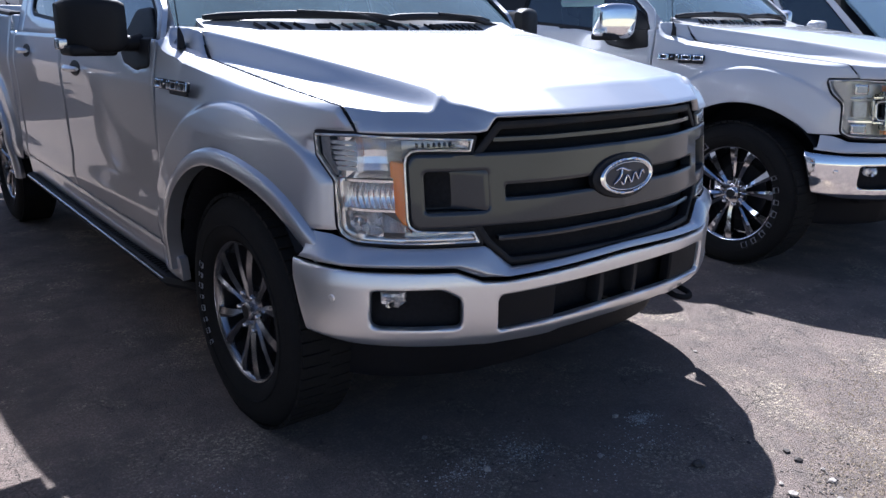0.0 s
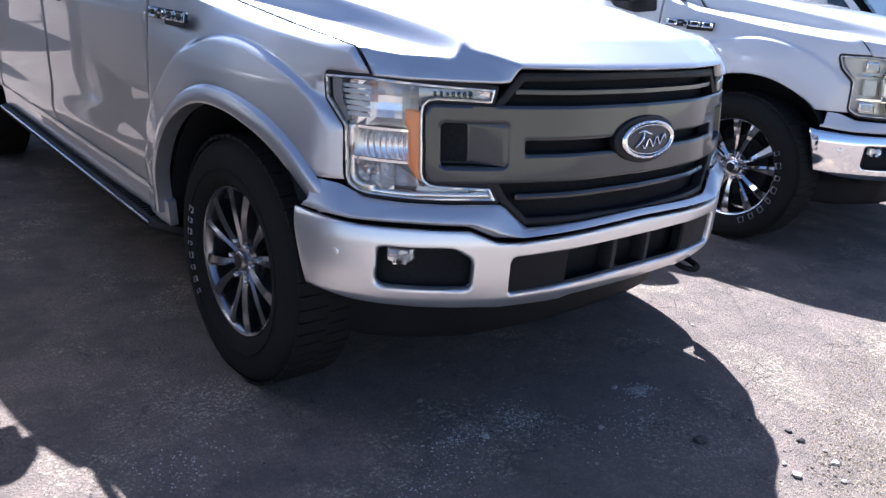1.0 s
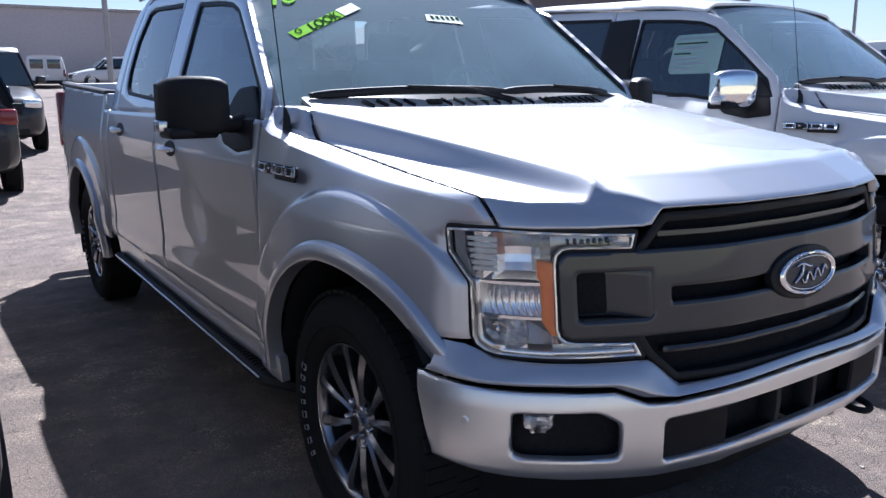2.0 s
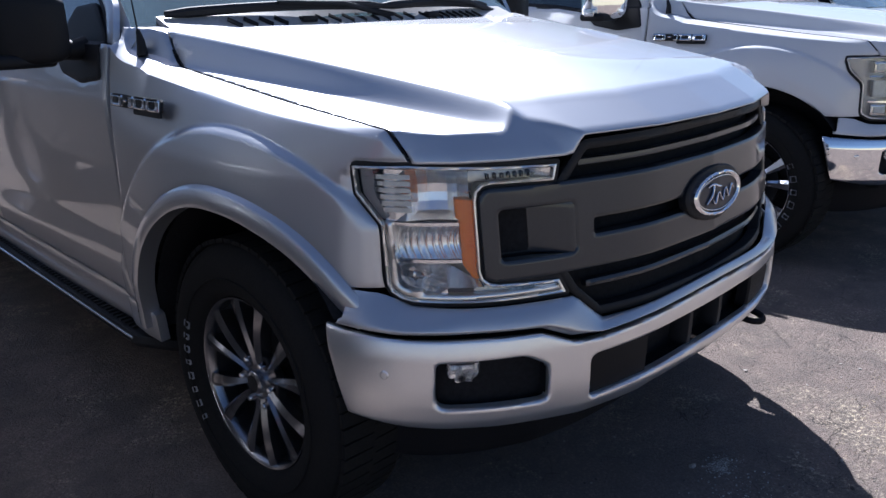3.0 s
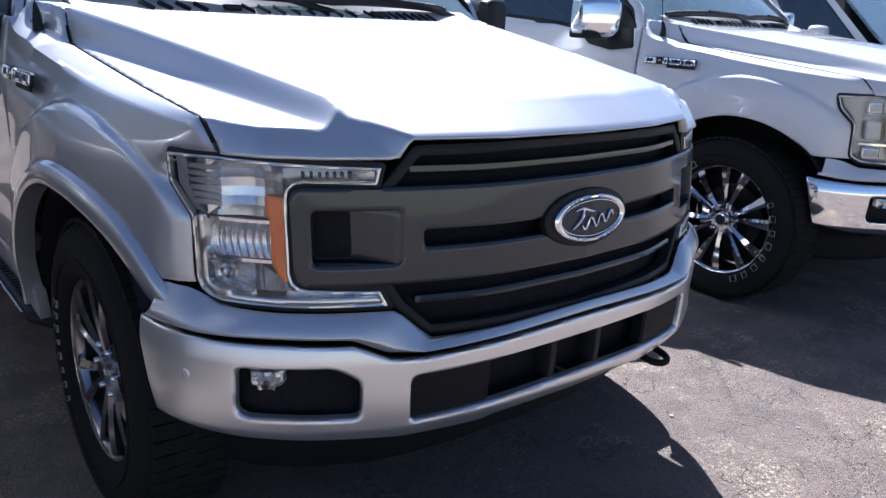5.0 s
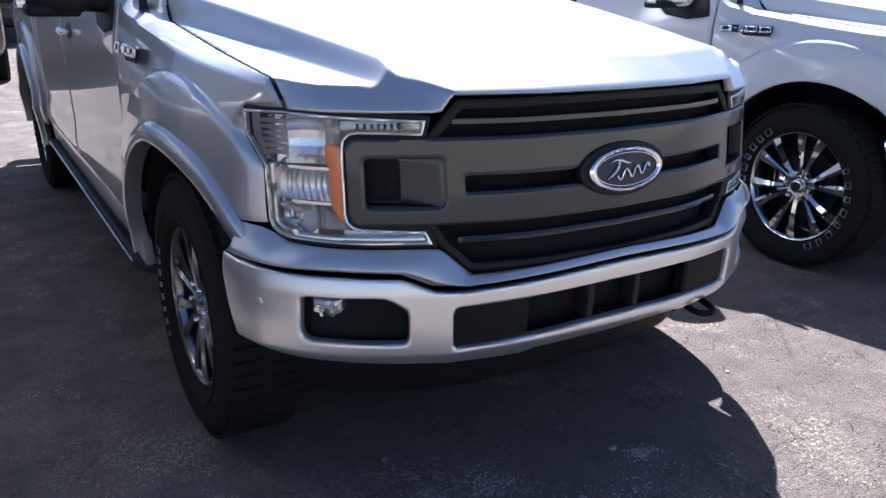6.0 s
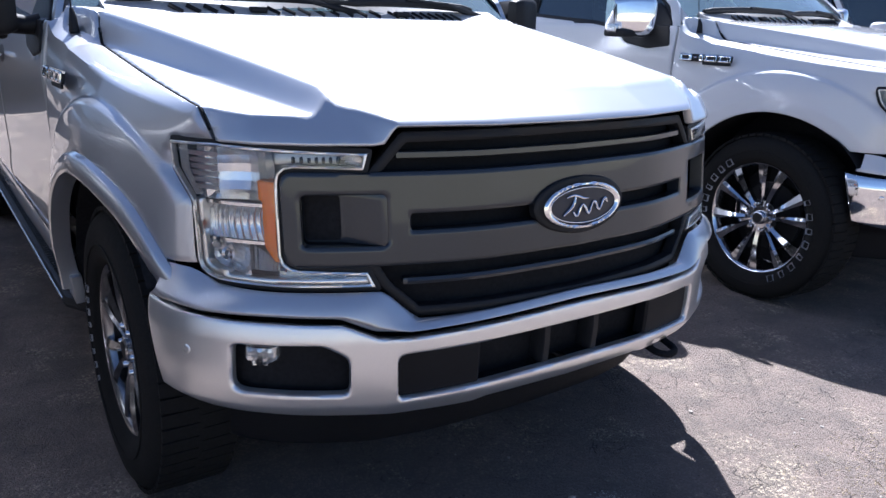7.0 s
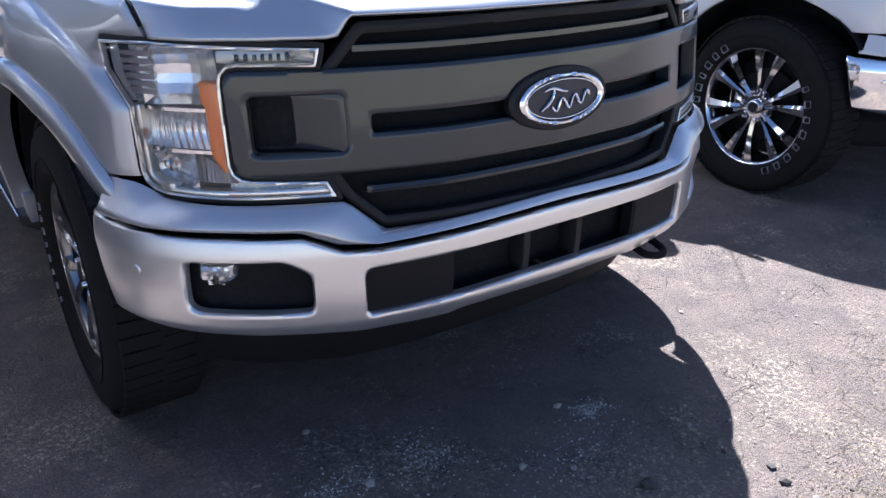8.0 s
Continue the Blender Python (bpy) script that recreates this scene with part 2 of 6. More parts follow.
def asphalt():
    m = bpy.data.materials.new("worn asphalt")
    m.use_nodes = True
    n, link = m.node_tree.nodes, m.node_tree.links.new
    p = n["Principled BSDF"]
    co = n.new("ShaderNodeTexCoord")

    def noise_at(scale, detail=6, rough=0.6):
        k = n.new("ShaderNodeTexNoise")
        k.inputs["Scale"].default_value, k.inputs["Detail"].default_value, k.inputs["Roughness"].default_value = scale, detail, rough
        link(co.outputs["Object"], k.inputs["Vector"])
        return k.outputs["Fac"]

    def mapped(src, a, b, lo=0.0, hi=1.0):
        k = n.new("ShaderNodeMapRange")
        for name, v in (("From Min", a), ("From Max", b), ("To Min", lo), ("To Max", hi)):
            k.inputs[name].default_value = v
        link(src, k.inputs["Value"])
        return k.outputs[0]

    def blend(fac, a, b):
        k = n.new("ShaderNodeMix")
        k.data_type = "RGBA"
        link(fac, k.inputs["Factor"])
        for sock, v in (("A", a), ("B", b)):
            if isinstance(v, tuple):
                k.inputs[sock].default_value = (*v, 1)
            else:
                link(v, k.inputs[sock])
        return k.outputs["Result"]

    def times(a, b, op="MULTIPLY"):
        k = n.new("ShaderNodeMath")
        k.operation = op
        link(a, k.inputs[0]), link(b, k.inputs[1])
        return k.outputs[0]
    large, mid, grit = noise_at(0.55), noise_at(4.5, 8, 0.65), noise_at(95, 4, 0.7)
    base = blend(mapped(large, 0.35, 0.65), (0.222, 0.169, 0.144), (0.300, 0.228, 0.193))
    base = blend(mapped(mid, 0.42, 0.62), base, (0.148, 0.119, 0.104))
    # pale sand in patches
    sand = times(mapped(noise_at(2.1, 9, 0.75), 0.51, 0.61, 0.0, 0.85), mapped(noise_at(60, 4, 0.9), 0.49, 0.57))
    base = blend(sand, base, (0.74, 0.62, 0.44))
    grains = n.new("ShaderNodeTexVoronoi")
    grains.inputs["Scale"].default_value = 95
    link(co.outputs["Object"], grains.inputs["Vector"])
    base = blend(mapped(grains.outputs["Distance"], 0.15, 0.6, 0.0, 0.6), base, (0.125, 0.105, 0.092))
    # cracks
    warp = n.new("ShaderNodeVectorMath")
    warp.operation = "ADD"
    wn_ = n.new("ShaderNodeTexNoise")
    wn_.inputs["Scale"].default_value, wn_.inputs["Detail"].default_value = 3.0, 6
    link(co.outputs["Object"], wn_.inputs["Vector"])
    sc = n.new("ShaderNodeVectorMath")
    sc.operation = "SCALE"
    sc.inputs["Scale"].default_value = 0.35
    link(wn_.outputs["Color"], sc.inputs[0])
    link(co.outputs["Object"], warp.inputs[0]), link(sc.outputs[0], warp.inputs[1])
    cr = n.new("ShaderNodeTexVoronoi")
    cr.feature = "DISTANCE_TO_EDGE"
    cr.inputs["Scale"].default_value = 8.5
    link(warp.outputs[0], cr.inputs["Vector"])
    crack = times(mapped(cr.outputs["Distance"], 0.0, 0.020, 0.7, 0.0), mapped(noise_at(5.0, 6), 0.51, 0.58))
    base = blend(crack, base, (0.065, 0.056, 0.052))
    long_ = n.new("ShaderNodeTexVoronoi")
    long_.feature = "DISTANCE_TO_EDGE"
    long_.inputs["Scale"].default_value = 3.4
    link(warp.outputs[0], long_.inputs["Vector"])
    split = times(mapped(long_.outputs["Distance"], 0.0, 0.0042, 0.8, 0.0), mapped(noise_at(2.6, 6), 0.53, 0.58))
    crack = times(crack, split, "MAXIMUM")
    base = blend(split, base, (0.04, 0.036, 0.034))
    # scattered dark grit
    dots = n.new("ShaderNodeTexVoronoi")
    dots.inputs["Scale"].default_value = 22
    link(co.outputs["Object"], dots.inputs["Vector"])
    base = blend(times(mapped(dots.outputs["Distance"], 0.07, 0.11, 0.85, 0.0), mapped(noise_at(7.0, 3), 0.52, 0.58)), base, (0.045, 0.04, 0.037))
    link(base, p.inputs["Base Color"])
    p.inputs["Roughness"].default_value = 0.93
    h = times(mapped(grit, 0.3, 0.7), mapped(crack, 0.0, 1.0, 0.0, -2.0), "ADD")
    h = times(h, mapped(mid, 0.3, 0.7, 0.0, 1.5), "ADD")
    b = n.new("ShaderNodeBump")
    b.inputs["Strength"].default_value, b.inputs["Distance"].default_value = 1.0, 0.006
    link(h, b.inputs["Height"])
    link(b.outputs[0], p.inputs["Normal"])
    return m


M_SILVER = material("silver metallic paint", (0.51, 0.52, 0.55), 0.40, 0.84, 1.0, 0.03, 1.5, 900, coat_rough=0.012)
M_WHITE = material("white pearl paint", (0.63, 0.63, 0.645), 0.35, 0.0, 1.0, 0.02, 1.5, 600)
M_BUMPER = material("satin silver bumper paint", (0.76, 0.755, 0.76), 0.33, 0.88, 0.5, 0.04, 2.0, 500, coat_rough=0.08)
M_PVD = material("smoky bright wheel plating", (0.52, 0.53, 0.57), 0.10, 1.0, 0.0, 0.06, 9, 90)
M_CHROME = material("chrome", (0.82, 0.82, 0.84), 0.06, 1.0, 0.0, 0.03, 4, 80)
M_SATIN = material("satin chrome", (0.62, 0.62, 0.64), 0.22, 1.0, 0.0, 0.05, 4, 80)
M_ALU = material("machined aluminium", (0.26, 0.26, 0.275), 0.24, 0.95, 0.3, 0.08, 5, 120)
M_GRILLE = material("dark grey grille plastic", (0.0135, 0.017, 0.0235), 0.36, 0.0, 0.68, 0.1, 6, 150, coat_rough=0.05, spec=0.38)
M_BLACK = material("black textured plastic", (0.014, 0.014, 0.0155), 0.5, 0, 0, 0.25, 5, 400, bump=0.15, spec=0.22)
M_PAD = material("matt black bumper plastic", (0.010, 0.010, 0.0115), 0.55, 0, 0, 0.25, 5, 400, bump=0.15, spec=0.15)
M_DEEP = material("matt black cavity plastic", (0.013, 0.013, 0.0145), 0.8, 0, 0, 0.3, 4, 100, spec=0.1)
M_RUBBER = material("tyre rubber", (0.011, 0.011, 0.0115), 0.85, 0, 0, 0.3, 7, 120, bump=0.25, second=(0.018, 0.0175, 0.017), spec=0.12)
M_LETTER = material("raised white tyre lettering", (0.30, 0.30, 0.31), 0.6, 0, 0, 0.2, 30, 200)
M_AMBER = material("amber reflector plastic", (1.0, 0.22, 0.015), 0.4, 0, 0.2, 0.12, 12, 200)
M_BOWL = material("lamp reflector", (0.90, 0.91, 0.92), 0.22, 0.90, 0, 0.06, 9, 120)
M_BEZEL = material("bright lamp bezel", (0.93, 0.91, 0.88), 0.3, 1.0, 0, 0.04, 8, 120)
M_FACET = material("bright lamp facets", (0.90, 0.90, 0.91), 0.22, 0.8, 0, 0.04, 60, 300)
M_LAMPGREY = material("grey lamp housing", (0.42, 0.425, 0.43), 0.3, 0.7, 0, 0.12, 9, 160)
M_BLUE = material("dark blue enamel", (0.006, 0.008, 0.022), 0.4, 0, 0.1, 0.1, 6, 90)
M_CLOTH = material("grey seat cloth", (0.10, 0.10, 0.105), 0.9, 0, 0, 0.2, 8, 300, bump=0.2)
M_PALE = material("pale protective film", (0.74, 0.78, 0.76), 0.4, 0, 0.3, 0.15, 9, 60)
# black cowl plastic lifted to grey: its sun glare is in the base colour
M_COWL = material("cowl plastic greyed for glare", (0.34, 0.33, 0.33), 0.5, 0, 0, 0.15, 9, 120)
M_PAPER = material("printed paper", (0.72, 0.76, 0.70), 0.8, 0, 0, 0.05, 14, 200)
M_SHEET = material("pale green price sheet", (0.32, 0.44, 0.41), 0.8, 0, 0, 0.05, 14, 200, spec=0.2)
M_LIME = material("lime green sticker", (0.20, 0.50, 0.015), 0.8, 0, 0, 0.06, 9, 100, spec=0.08)
M_INK = material("dark print", (0.03, 0.06, 0.03), 0.9, 0, 0, 0.1, 9, 100, spec=0.0)
M_BLACKPAINT = material("black car paint", (0.006, 0.0065, 0.008), 0.35, 0, 0.5, 0.1, 2, 300)
M_DARKPAINT = material("dark grey car paint", (0.012, 0.013, 0.017), 0.35, 0.2, 0.5, 0.1, 2, 300)
M_REDLAMP = material("red lamp plastic", (0.20, 0.012, 0.012), 0.2, 0, 0.8, 0.1, 9, 100)
M_WALL = material("grey rendered wall", (0.46, 0.42, 0.43), 0.9, 0, 0, 0.07, 0.25, 6, bump=0.04)
M_BROWN = material("brown metal cladding", (0.13, 0.11, 0.11), 0.6, 0, 0, 0.12, 0.3, 5)
M_POLE = material("weathered steel", (0.35, 0.34, 0.33), 0.6, 0.3, 0, 0.15, 3, 40)
M_GRASS = material("dry yellow-green grass", (0.30, 0.275, 0.17), 0.95, 0, 0, 0.3, 0.4, 9, bump=0.6, second=(0.40, 0.365, 0.26))
M_STONE = material("loose stone", (0.30, 0.27, 0.24), 0.9, 0, 0, 0.25, 30, 160)
M_GRIT = material("dark grit", (0.06, 0.052, 0.048), 0.9, 0, 0, 0.3, 30, 160)
G_CLEAR = pane("clear lamp lens", (0.97, 0.97, 0.97), 0.2, 0.012)
# strong blue diffuse share: sky reflection put into the screen's colour
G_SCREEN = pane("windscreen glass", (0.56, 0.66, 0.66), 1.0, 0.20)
G_TINT = pane("privacy glass", (0.16, 0.17, 0.18), 1.0, 0.04)
M_GROUND = asphalt()

# ---- ground ----
RISE = 0.042
ground = new("ground", bpy.data.meshes.new("ground"))
def ground_z(y, x=0.0):
    """Level where the trucks stand, rising gently towards the far end of the lot."""
    return 0.046 * (math.sqrt((min(y, 70) - 9) ** 2 + 9) + (min(y, 70) - 9)) / 2 - 0.046 * (math.sqrt(90) - 9) / 2 if y > 0 else 0.0


def ground_at(x, y):
    t = min(max((x - 1.25) / 0.8, 0), 1)
    return ground_z(y) + RISE * t * t * (3 - 2 * t)


gy = [-300, -60, -10, 0] + [2.0 * k for k in range(1, 40)] + [120, 400]
gx = [-300, -20, 1.25, 1.41, 1.57, 1.73, 1.89, 2.05, 40, 300]
n_x = len(gx)
ground.data.from_pydata([(x, y, ground_at(x, y)) for y in gy for x in gx], [], [[n_x * k + j, n_x * k + j + 1, n_x * k + j + n_x + 1, n_x * k + j + n_x] for k in range(len(gy) - 1) for j in range(n_x - 1)])
ground.data.polygons.foreach_set("use_smooth", [True] * len(ground.data.polygons))
ground.data.materials.append(M_GROUND)
tagged(ground, "worn asphalt of a sales lot with dust and fine cracks", "ground", kind="structure")

# ---- the pickup body: plan of the nose, heights and sections (x half width, y back from the nose, z up) ----
FACE_X = (0, 0.25, 0.5, 0.65, 0.75, 0.82, 0.865, 0.905, 0.94, 0.958, 0.965, 0.965)
FACE_Y = (0.125, 0.14, 0.205, 0.27, 0.34, 0.425, 0.53, 0.66, 0.80, 0.95, 1.5, 5.9)
FACE_S = np.concatenate(([0], np.cumsum(np.hypot(np.diff(FACE_X), np.diff(FACE_Y)))))
BUMP_X = (0, 0.25, 0.5, 0.6, 0.7, 0.8, 0.85, 0.895, 0.925, 0.942)
BUMP_Y = (0.09, 0.10, 0.142, 0.185, 0.24, 0.32, 0.378, 0.45, 0.53, 0.62)
BUMP_S = np.concatenate(([0], np.cumsum(np.hypot(np.diff(BUMP_X), np.diff(BUMP_Y)))))
WHEEL_Y, WHEEL_BACK, WHEEL_Z, WHEEL_X = 0.95, 4.633, 0.40, 0.90
VALLEY_Y, VALLEY_Z = (0.1, 0.34, 0.5, 0.87, 1.30, 1.44, 1.6), (1.106, 1.117, 1.126, 1.172, 1.222, 1.262, 1.29)


def face_s(x):
    return np.interp(x, FACE_X[:-1], FACE_S[:-1])


def bump_s(x):
    return np.interp(x, BUMP_X, BUMP_S)


def face_plan(s):
    a = np.abs(s)
    return np.sign(s) * curve(FACE_S, FACE_X, a), curve(FACE_S, FACE_Y, a)


def arch_bulge(y, z):
    """The flare over both wheels."""
    out = 0
    for yc, zc in ((0.94, 0.42), (4.63, 0.42)):
        r = np.hypot(y - yc, z - zc)
        out = out + step01(0.42, 0.56, y) * 0.012 * np.clip((0.67 - r) / 0.12, 0, 1) + step01(0.42, 0.56, y) * 0.017 * (1 - step01(0.668, 0.686, r))
    return out


def side_x(z):
    return curve((0.3, 0.5, 0.62, 0.8, 1.0, 1.12, 1.2, 1.28, 1.36, 1.46), (0.925, 0.94, 0.957, 0.965, 0.962, 0.966, 0.955, 0.94, 0.925, 0.915), z)


def face(depth=0.0):
    """Front skin over (run along the nose, height), set back by depth."""
    def surf(s, z):
        x, y = face_plan(s)
        x2, y2 = face_plan(s + 0.002)
        tx, ty = x2 - x, y2 - y
        k = np.hypot(tx, ty)
        lean = 0.10 * (z - 0.9)
        return np.stack((x - depth * ty / k, y + depth * tx / k + lean * (1 - step01(0.75, 1.0, np.abs(s))), z), -1)
    return surf


def seam_x(y):
    """Half width of the hood at its side joint."""
    return curve((0.3, 0.42, 0.5, 0.9, 1.29, 1.38, 1.44, 1.5), (0.802, 0.810, 0.819, 0.826, 0.828, 0.819, 0.798, 0.76), y)


def shoulder_x(y):
    """Half width at the top edge of the wing, widening towards the pillar."""
    return seam_x(np.minimum(y, 1.28)) + 0.052 * step01(1.33, 1.53, y)


def hood_edge(x, y):
    """Negative inside the hood's outline."""
    a = np.abs(x)
    return np.maximum(a - seam_x(y), y - 1.447 + 0.03 * (a / 0.8) ** 2)


def flank(s, v):
    """Front wing: height v up to the shoulder, then rolled in to the hood seam."""
    x, y = face_plan(np.maximum(s, 0.3))
    t = np.clip((v - 1.0) / 0.232, 0, 1)
    top = seam_z(y)
    # a side that leans in a little, then a tight corner and a narrow slanted facet up to the joint
    u, lower = np.clip((t - 0.74) / 0.26, 0, 1), np.minimum(t / 0.74, 1)
    z = np.where(v < 1.0, v, 1.0 + (top - 0.021 - 1.0) * lower + 0.021 * (1 - (1 - u) ** 1.3))
    give = np.maximum(x - shoulder_x(y) - 0.005, -0.02)
    x = x + np.where(v < 1.0, side_x(v) - 0.965, -0.003) + arch_bulge(y, z) - give * (0.36 * lower**1.8 + 0.64 * u**1.1)
    # past the shoulder the panel runs on inwards under the screen
    x = np.where(v > 1.232, x - (v - 1.232), x)
    z = np.where(v > 1.232, hood_z(x, y), z)
    # a turned-in lip along the lamp
    x = x - 0.011 * np.clip(1 - lamp_edge(s, np.minimum(v, 1.04)) / 0.034, 0, 1) * (1 - step01(1.03, 1.06, v))
    return np.stack((-x, y, z), -1)


def side_wall(y, z):
    x = side_x(z) + arch_bulge(y, z) - 0.012 * step01(0.60, 0.72, z) * (1 - step01(0.72, 1.06, z))
    return np.stack((-x, y + 0 * z, z), -1)


def house(y, z):
    """The glasshouse side, leaning in."""
    return np.stack((-(0.935 - 0.30 * (z - 1.28) - 0.05 * (z - 1.28) ** 2 - 0.015 * (y - 2.6) ** 2), y, z), -1)


def crease_lo(y):
    """Half width of the foot of the wedge beside the dome."""
    return np.interp(y, (0.1, 0.30, 0.38, 1.35, 1.53, 1.6), (0.56, 0.632, 0.646, 0.832, 0.907, 0.922))


def crease_hi(y):
    """Half width of the top of the wedge."""
    return np.interp(y, (0.1, 0.19, 0.30, 0.38, 1.38, 1.53, 1.6), (0.40, 0.478, 0.570, 0.594, 0.801, 0.870, 0.885))


def hood_z(x, y):
    """Hood top and its run-on over the cowl corner: valley, slanted wedge, raised dome and front ramp."""
    a = np.abs(x)
    fy = np.interp(a, FACE_X[:-2], FACE_Y[:-2])
    d = np.maximum(y - fy, 0)
    lo, hi = crease_lo(y), crease_hi(y)
    side = 1.119 + 0.107 * (y - 0.33) - 0.008 * np.clip((a - lo) / 0.1, 0, 1)
    crown = np.interp(y, (0.2, 1.2, 1.5), (0.016, 0.016, -0.006))
    run = np.clip((y - 0.324) / 1.176, -0.2, 1)
    dome = 1.168 + 0.160 * run + 0.020 * run * (1 - run) + crown * (1 - np.clip(a / hi, 0, 1) ** 2)
    k = np.clip((lo - a) / (lo - hi), 0, 1)
    k = 0.6 * k + 0.4 * k * k * (3 - 2 * k)
    top = side * (1 - k) + dome * k
    notch = 1 - step01(-0.008, 0.018, a - hi)
    ramp = (1.055 + 1.30 * d) * (1 - notch) + (1.096 + 0.55 * d) * notch + 0.008 * np.sqrt(np.clip(d / 0.012, 0, 1))
    gap, soft = top - ramp, 0.010
    h = np.clip(0.5 + 0.5 * gap / soft, 0, 1)
    return top * (1 - h) + ramp * h - 0.5 * soft * h * (1 - h)


def seam_z(y):
    """Height of the joint between hood and wing."""
    return hood_z(shoulder_x(y) + 0.002, np.minimum(y, 1.6)) - 0.001


def hood_skin(u, v):
    """u counts outwards with both creases on fixed lines (0.60 and 0.68), v back from the nose."""
    a, x = np.abs(u), np.abs(u)
    for _ in range(8):
        y = np.interp(x, FACE_X[:-2], FACE_Y[:-2]) + v * v / (0.12 + v)
        lo, hi = crease_lo(y), crease_hi(y)
        x = np.where(a < 0.60, a * hi / 0.60, np.where(a < 0.68, hi + (a - 0.60) * (lo - hi) / 0.08, lo + a - 0.68))
    x = x * np.sign(u)
    return np.stack((x, y, hood_z(x, y)), -1)


def roof_skin(x, y):
    a = np.abs(x) / 0.78
    f = np.clip((2.55 - y) / 0.45, 0, 1)
    r = np.clip((y - 3.4) / 0.45, 0, 1)
    return np.stack((x, y, 1.915 - 0.036 * a**2.5 - 0.055 * f**2 - 0.03 * r**2 + 0.04 * np.clip(y - 2.4, 0, 2) - 0.05 * np.clip((a - 0.86) / 0.14, 0, 1) ** 2), -1)


def screen(x, v):
    """Windscreen: v runs 0 to 1 from the cowl to the roof."""
    b, t = (x / 0.86) ** 2, (x / 0.72) ** 2
    y0, y1 = 1.46 + 0.07 * b, 2.10 + 0.03 * t
    z0, z1 = 1.338 - 0.01 * b, 1.857 - 0.050 * t
    return np.stack((x, y0 + (y1 - y0) * v, z0 + (z1 - z0) * v + 0.035 * v * (1 - v)), -1)


INSIDE = (0, 2.5, 0.8)


def both(name, vf, mat, parent, label=""):
    return part(name, vf, mat, parent, label), part(name, mirrored(vf), mat, parent, label)


def on_face(sd, depth, cell, mat, parent, name, x0, x1, z0, z1, roll=0.004, rim=0.02, label="", puff=0.0):
    box = (face_s(x0) if x0 >= 0 else -face_s(-x0), face_s(x1), z0, z1)
    return part(name, sheet(sd, face(depth), box, cell, roll, rim, INSIDE, puff), mat, parent, label)


def xz(*pts):
    """Outline given as x, z pairs on the right half of the nose, as run and height."""
    return [(float(face_s(x)), z) for x, z in pts]


HEADLIGHT = xz((0.530, 1.041), (0.810, 1.056), (0.868, 1.050), (0.866, 0.985), (0.843, 0.918), (0.840, 0.782), (0.836, 0.763), (0.827, 0.750), (0.812, 0.744), (0.524, 0.740), (0.543, 0.781), (0.676, 0.788), (0.692, 0.792), (0.702, 0.801), (0.706, 0.818), (0.704, 0.972), (0.701, 0.989), (0.692, 0.999), (0.676, 1.003), (0.541, 0.999))
LAMP_OLD = xz((0.58, 1.041), (0.810, 1.056), (0.870, 1.050), (0.862, 0.985), (0.838, 0.928), (0.836, 0.785), (0.818, 0.760), (0.600, 0.750), (0.59, 0.80), (0.61, 0.848), (0.735, 0.860), (0.735, 0.935), (0.61, 0.95), (0.58, 0.995))
lamp_edge = polygon(HEADLIGHT, 1)
GRILLE = [(0.0, 1.090), (0.462, 1.082), (0.535, 0.996), (0.676, 1.000), (0.690, 0.996), (0.699, 0.987), (0.703, 0.972), (0.703, 0.818), (0.700, 0.803), (0.691, 0.795), (0.676, 0.791), (0.540, 0.784), (0.512, 0.735), (0.443, 0.668), (0.0, 0.664)]
GRILLE = xz(*GRILLE) + [(-s, z) for s, z in xz(*GRILLE)[::-1]]


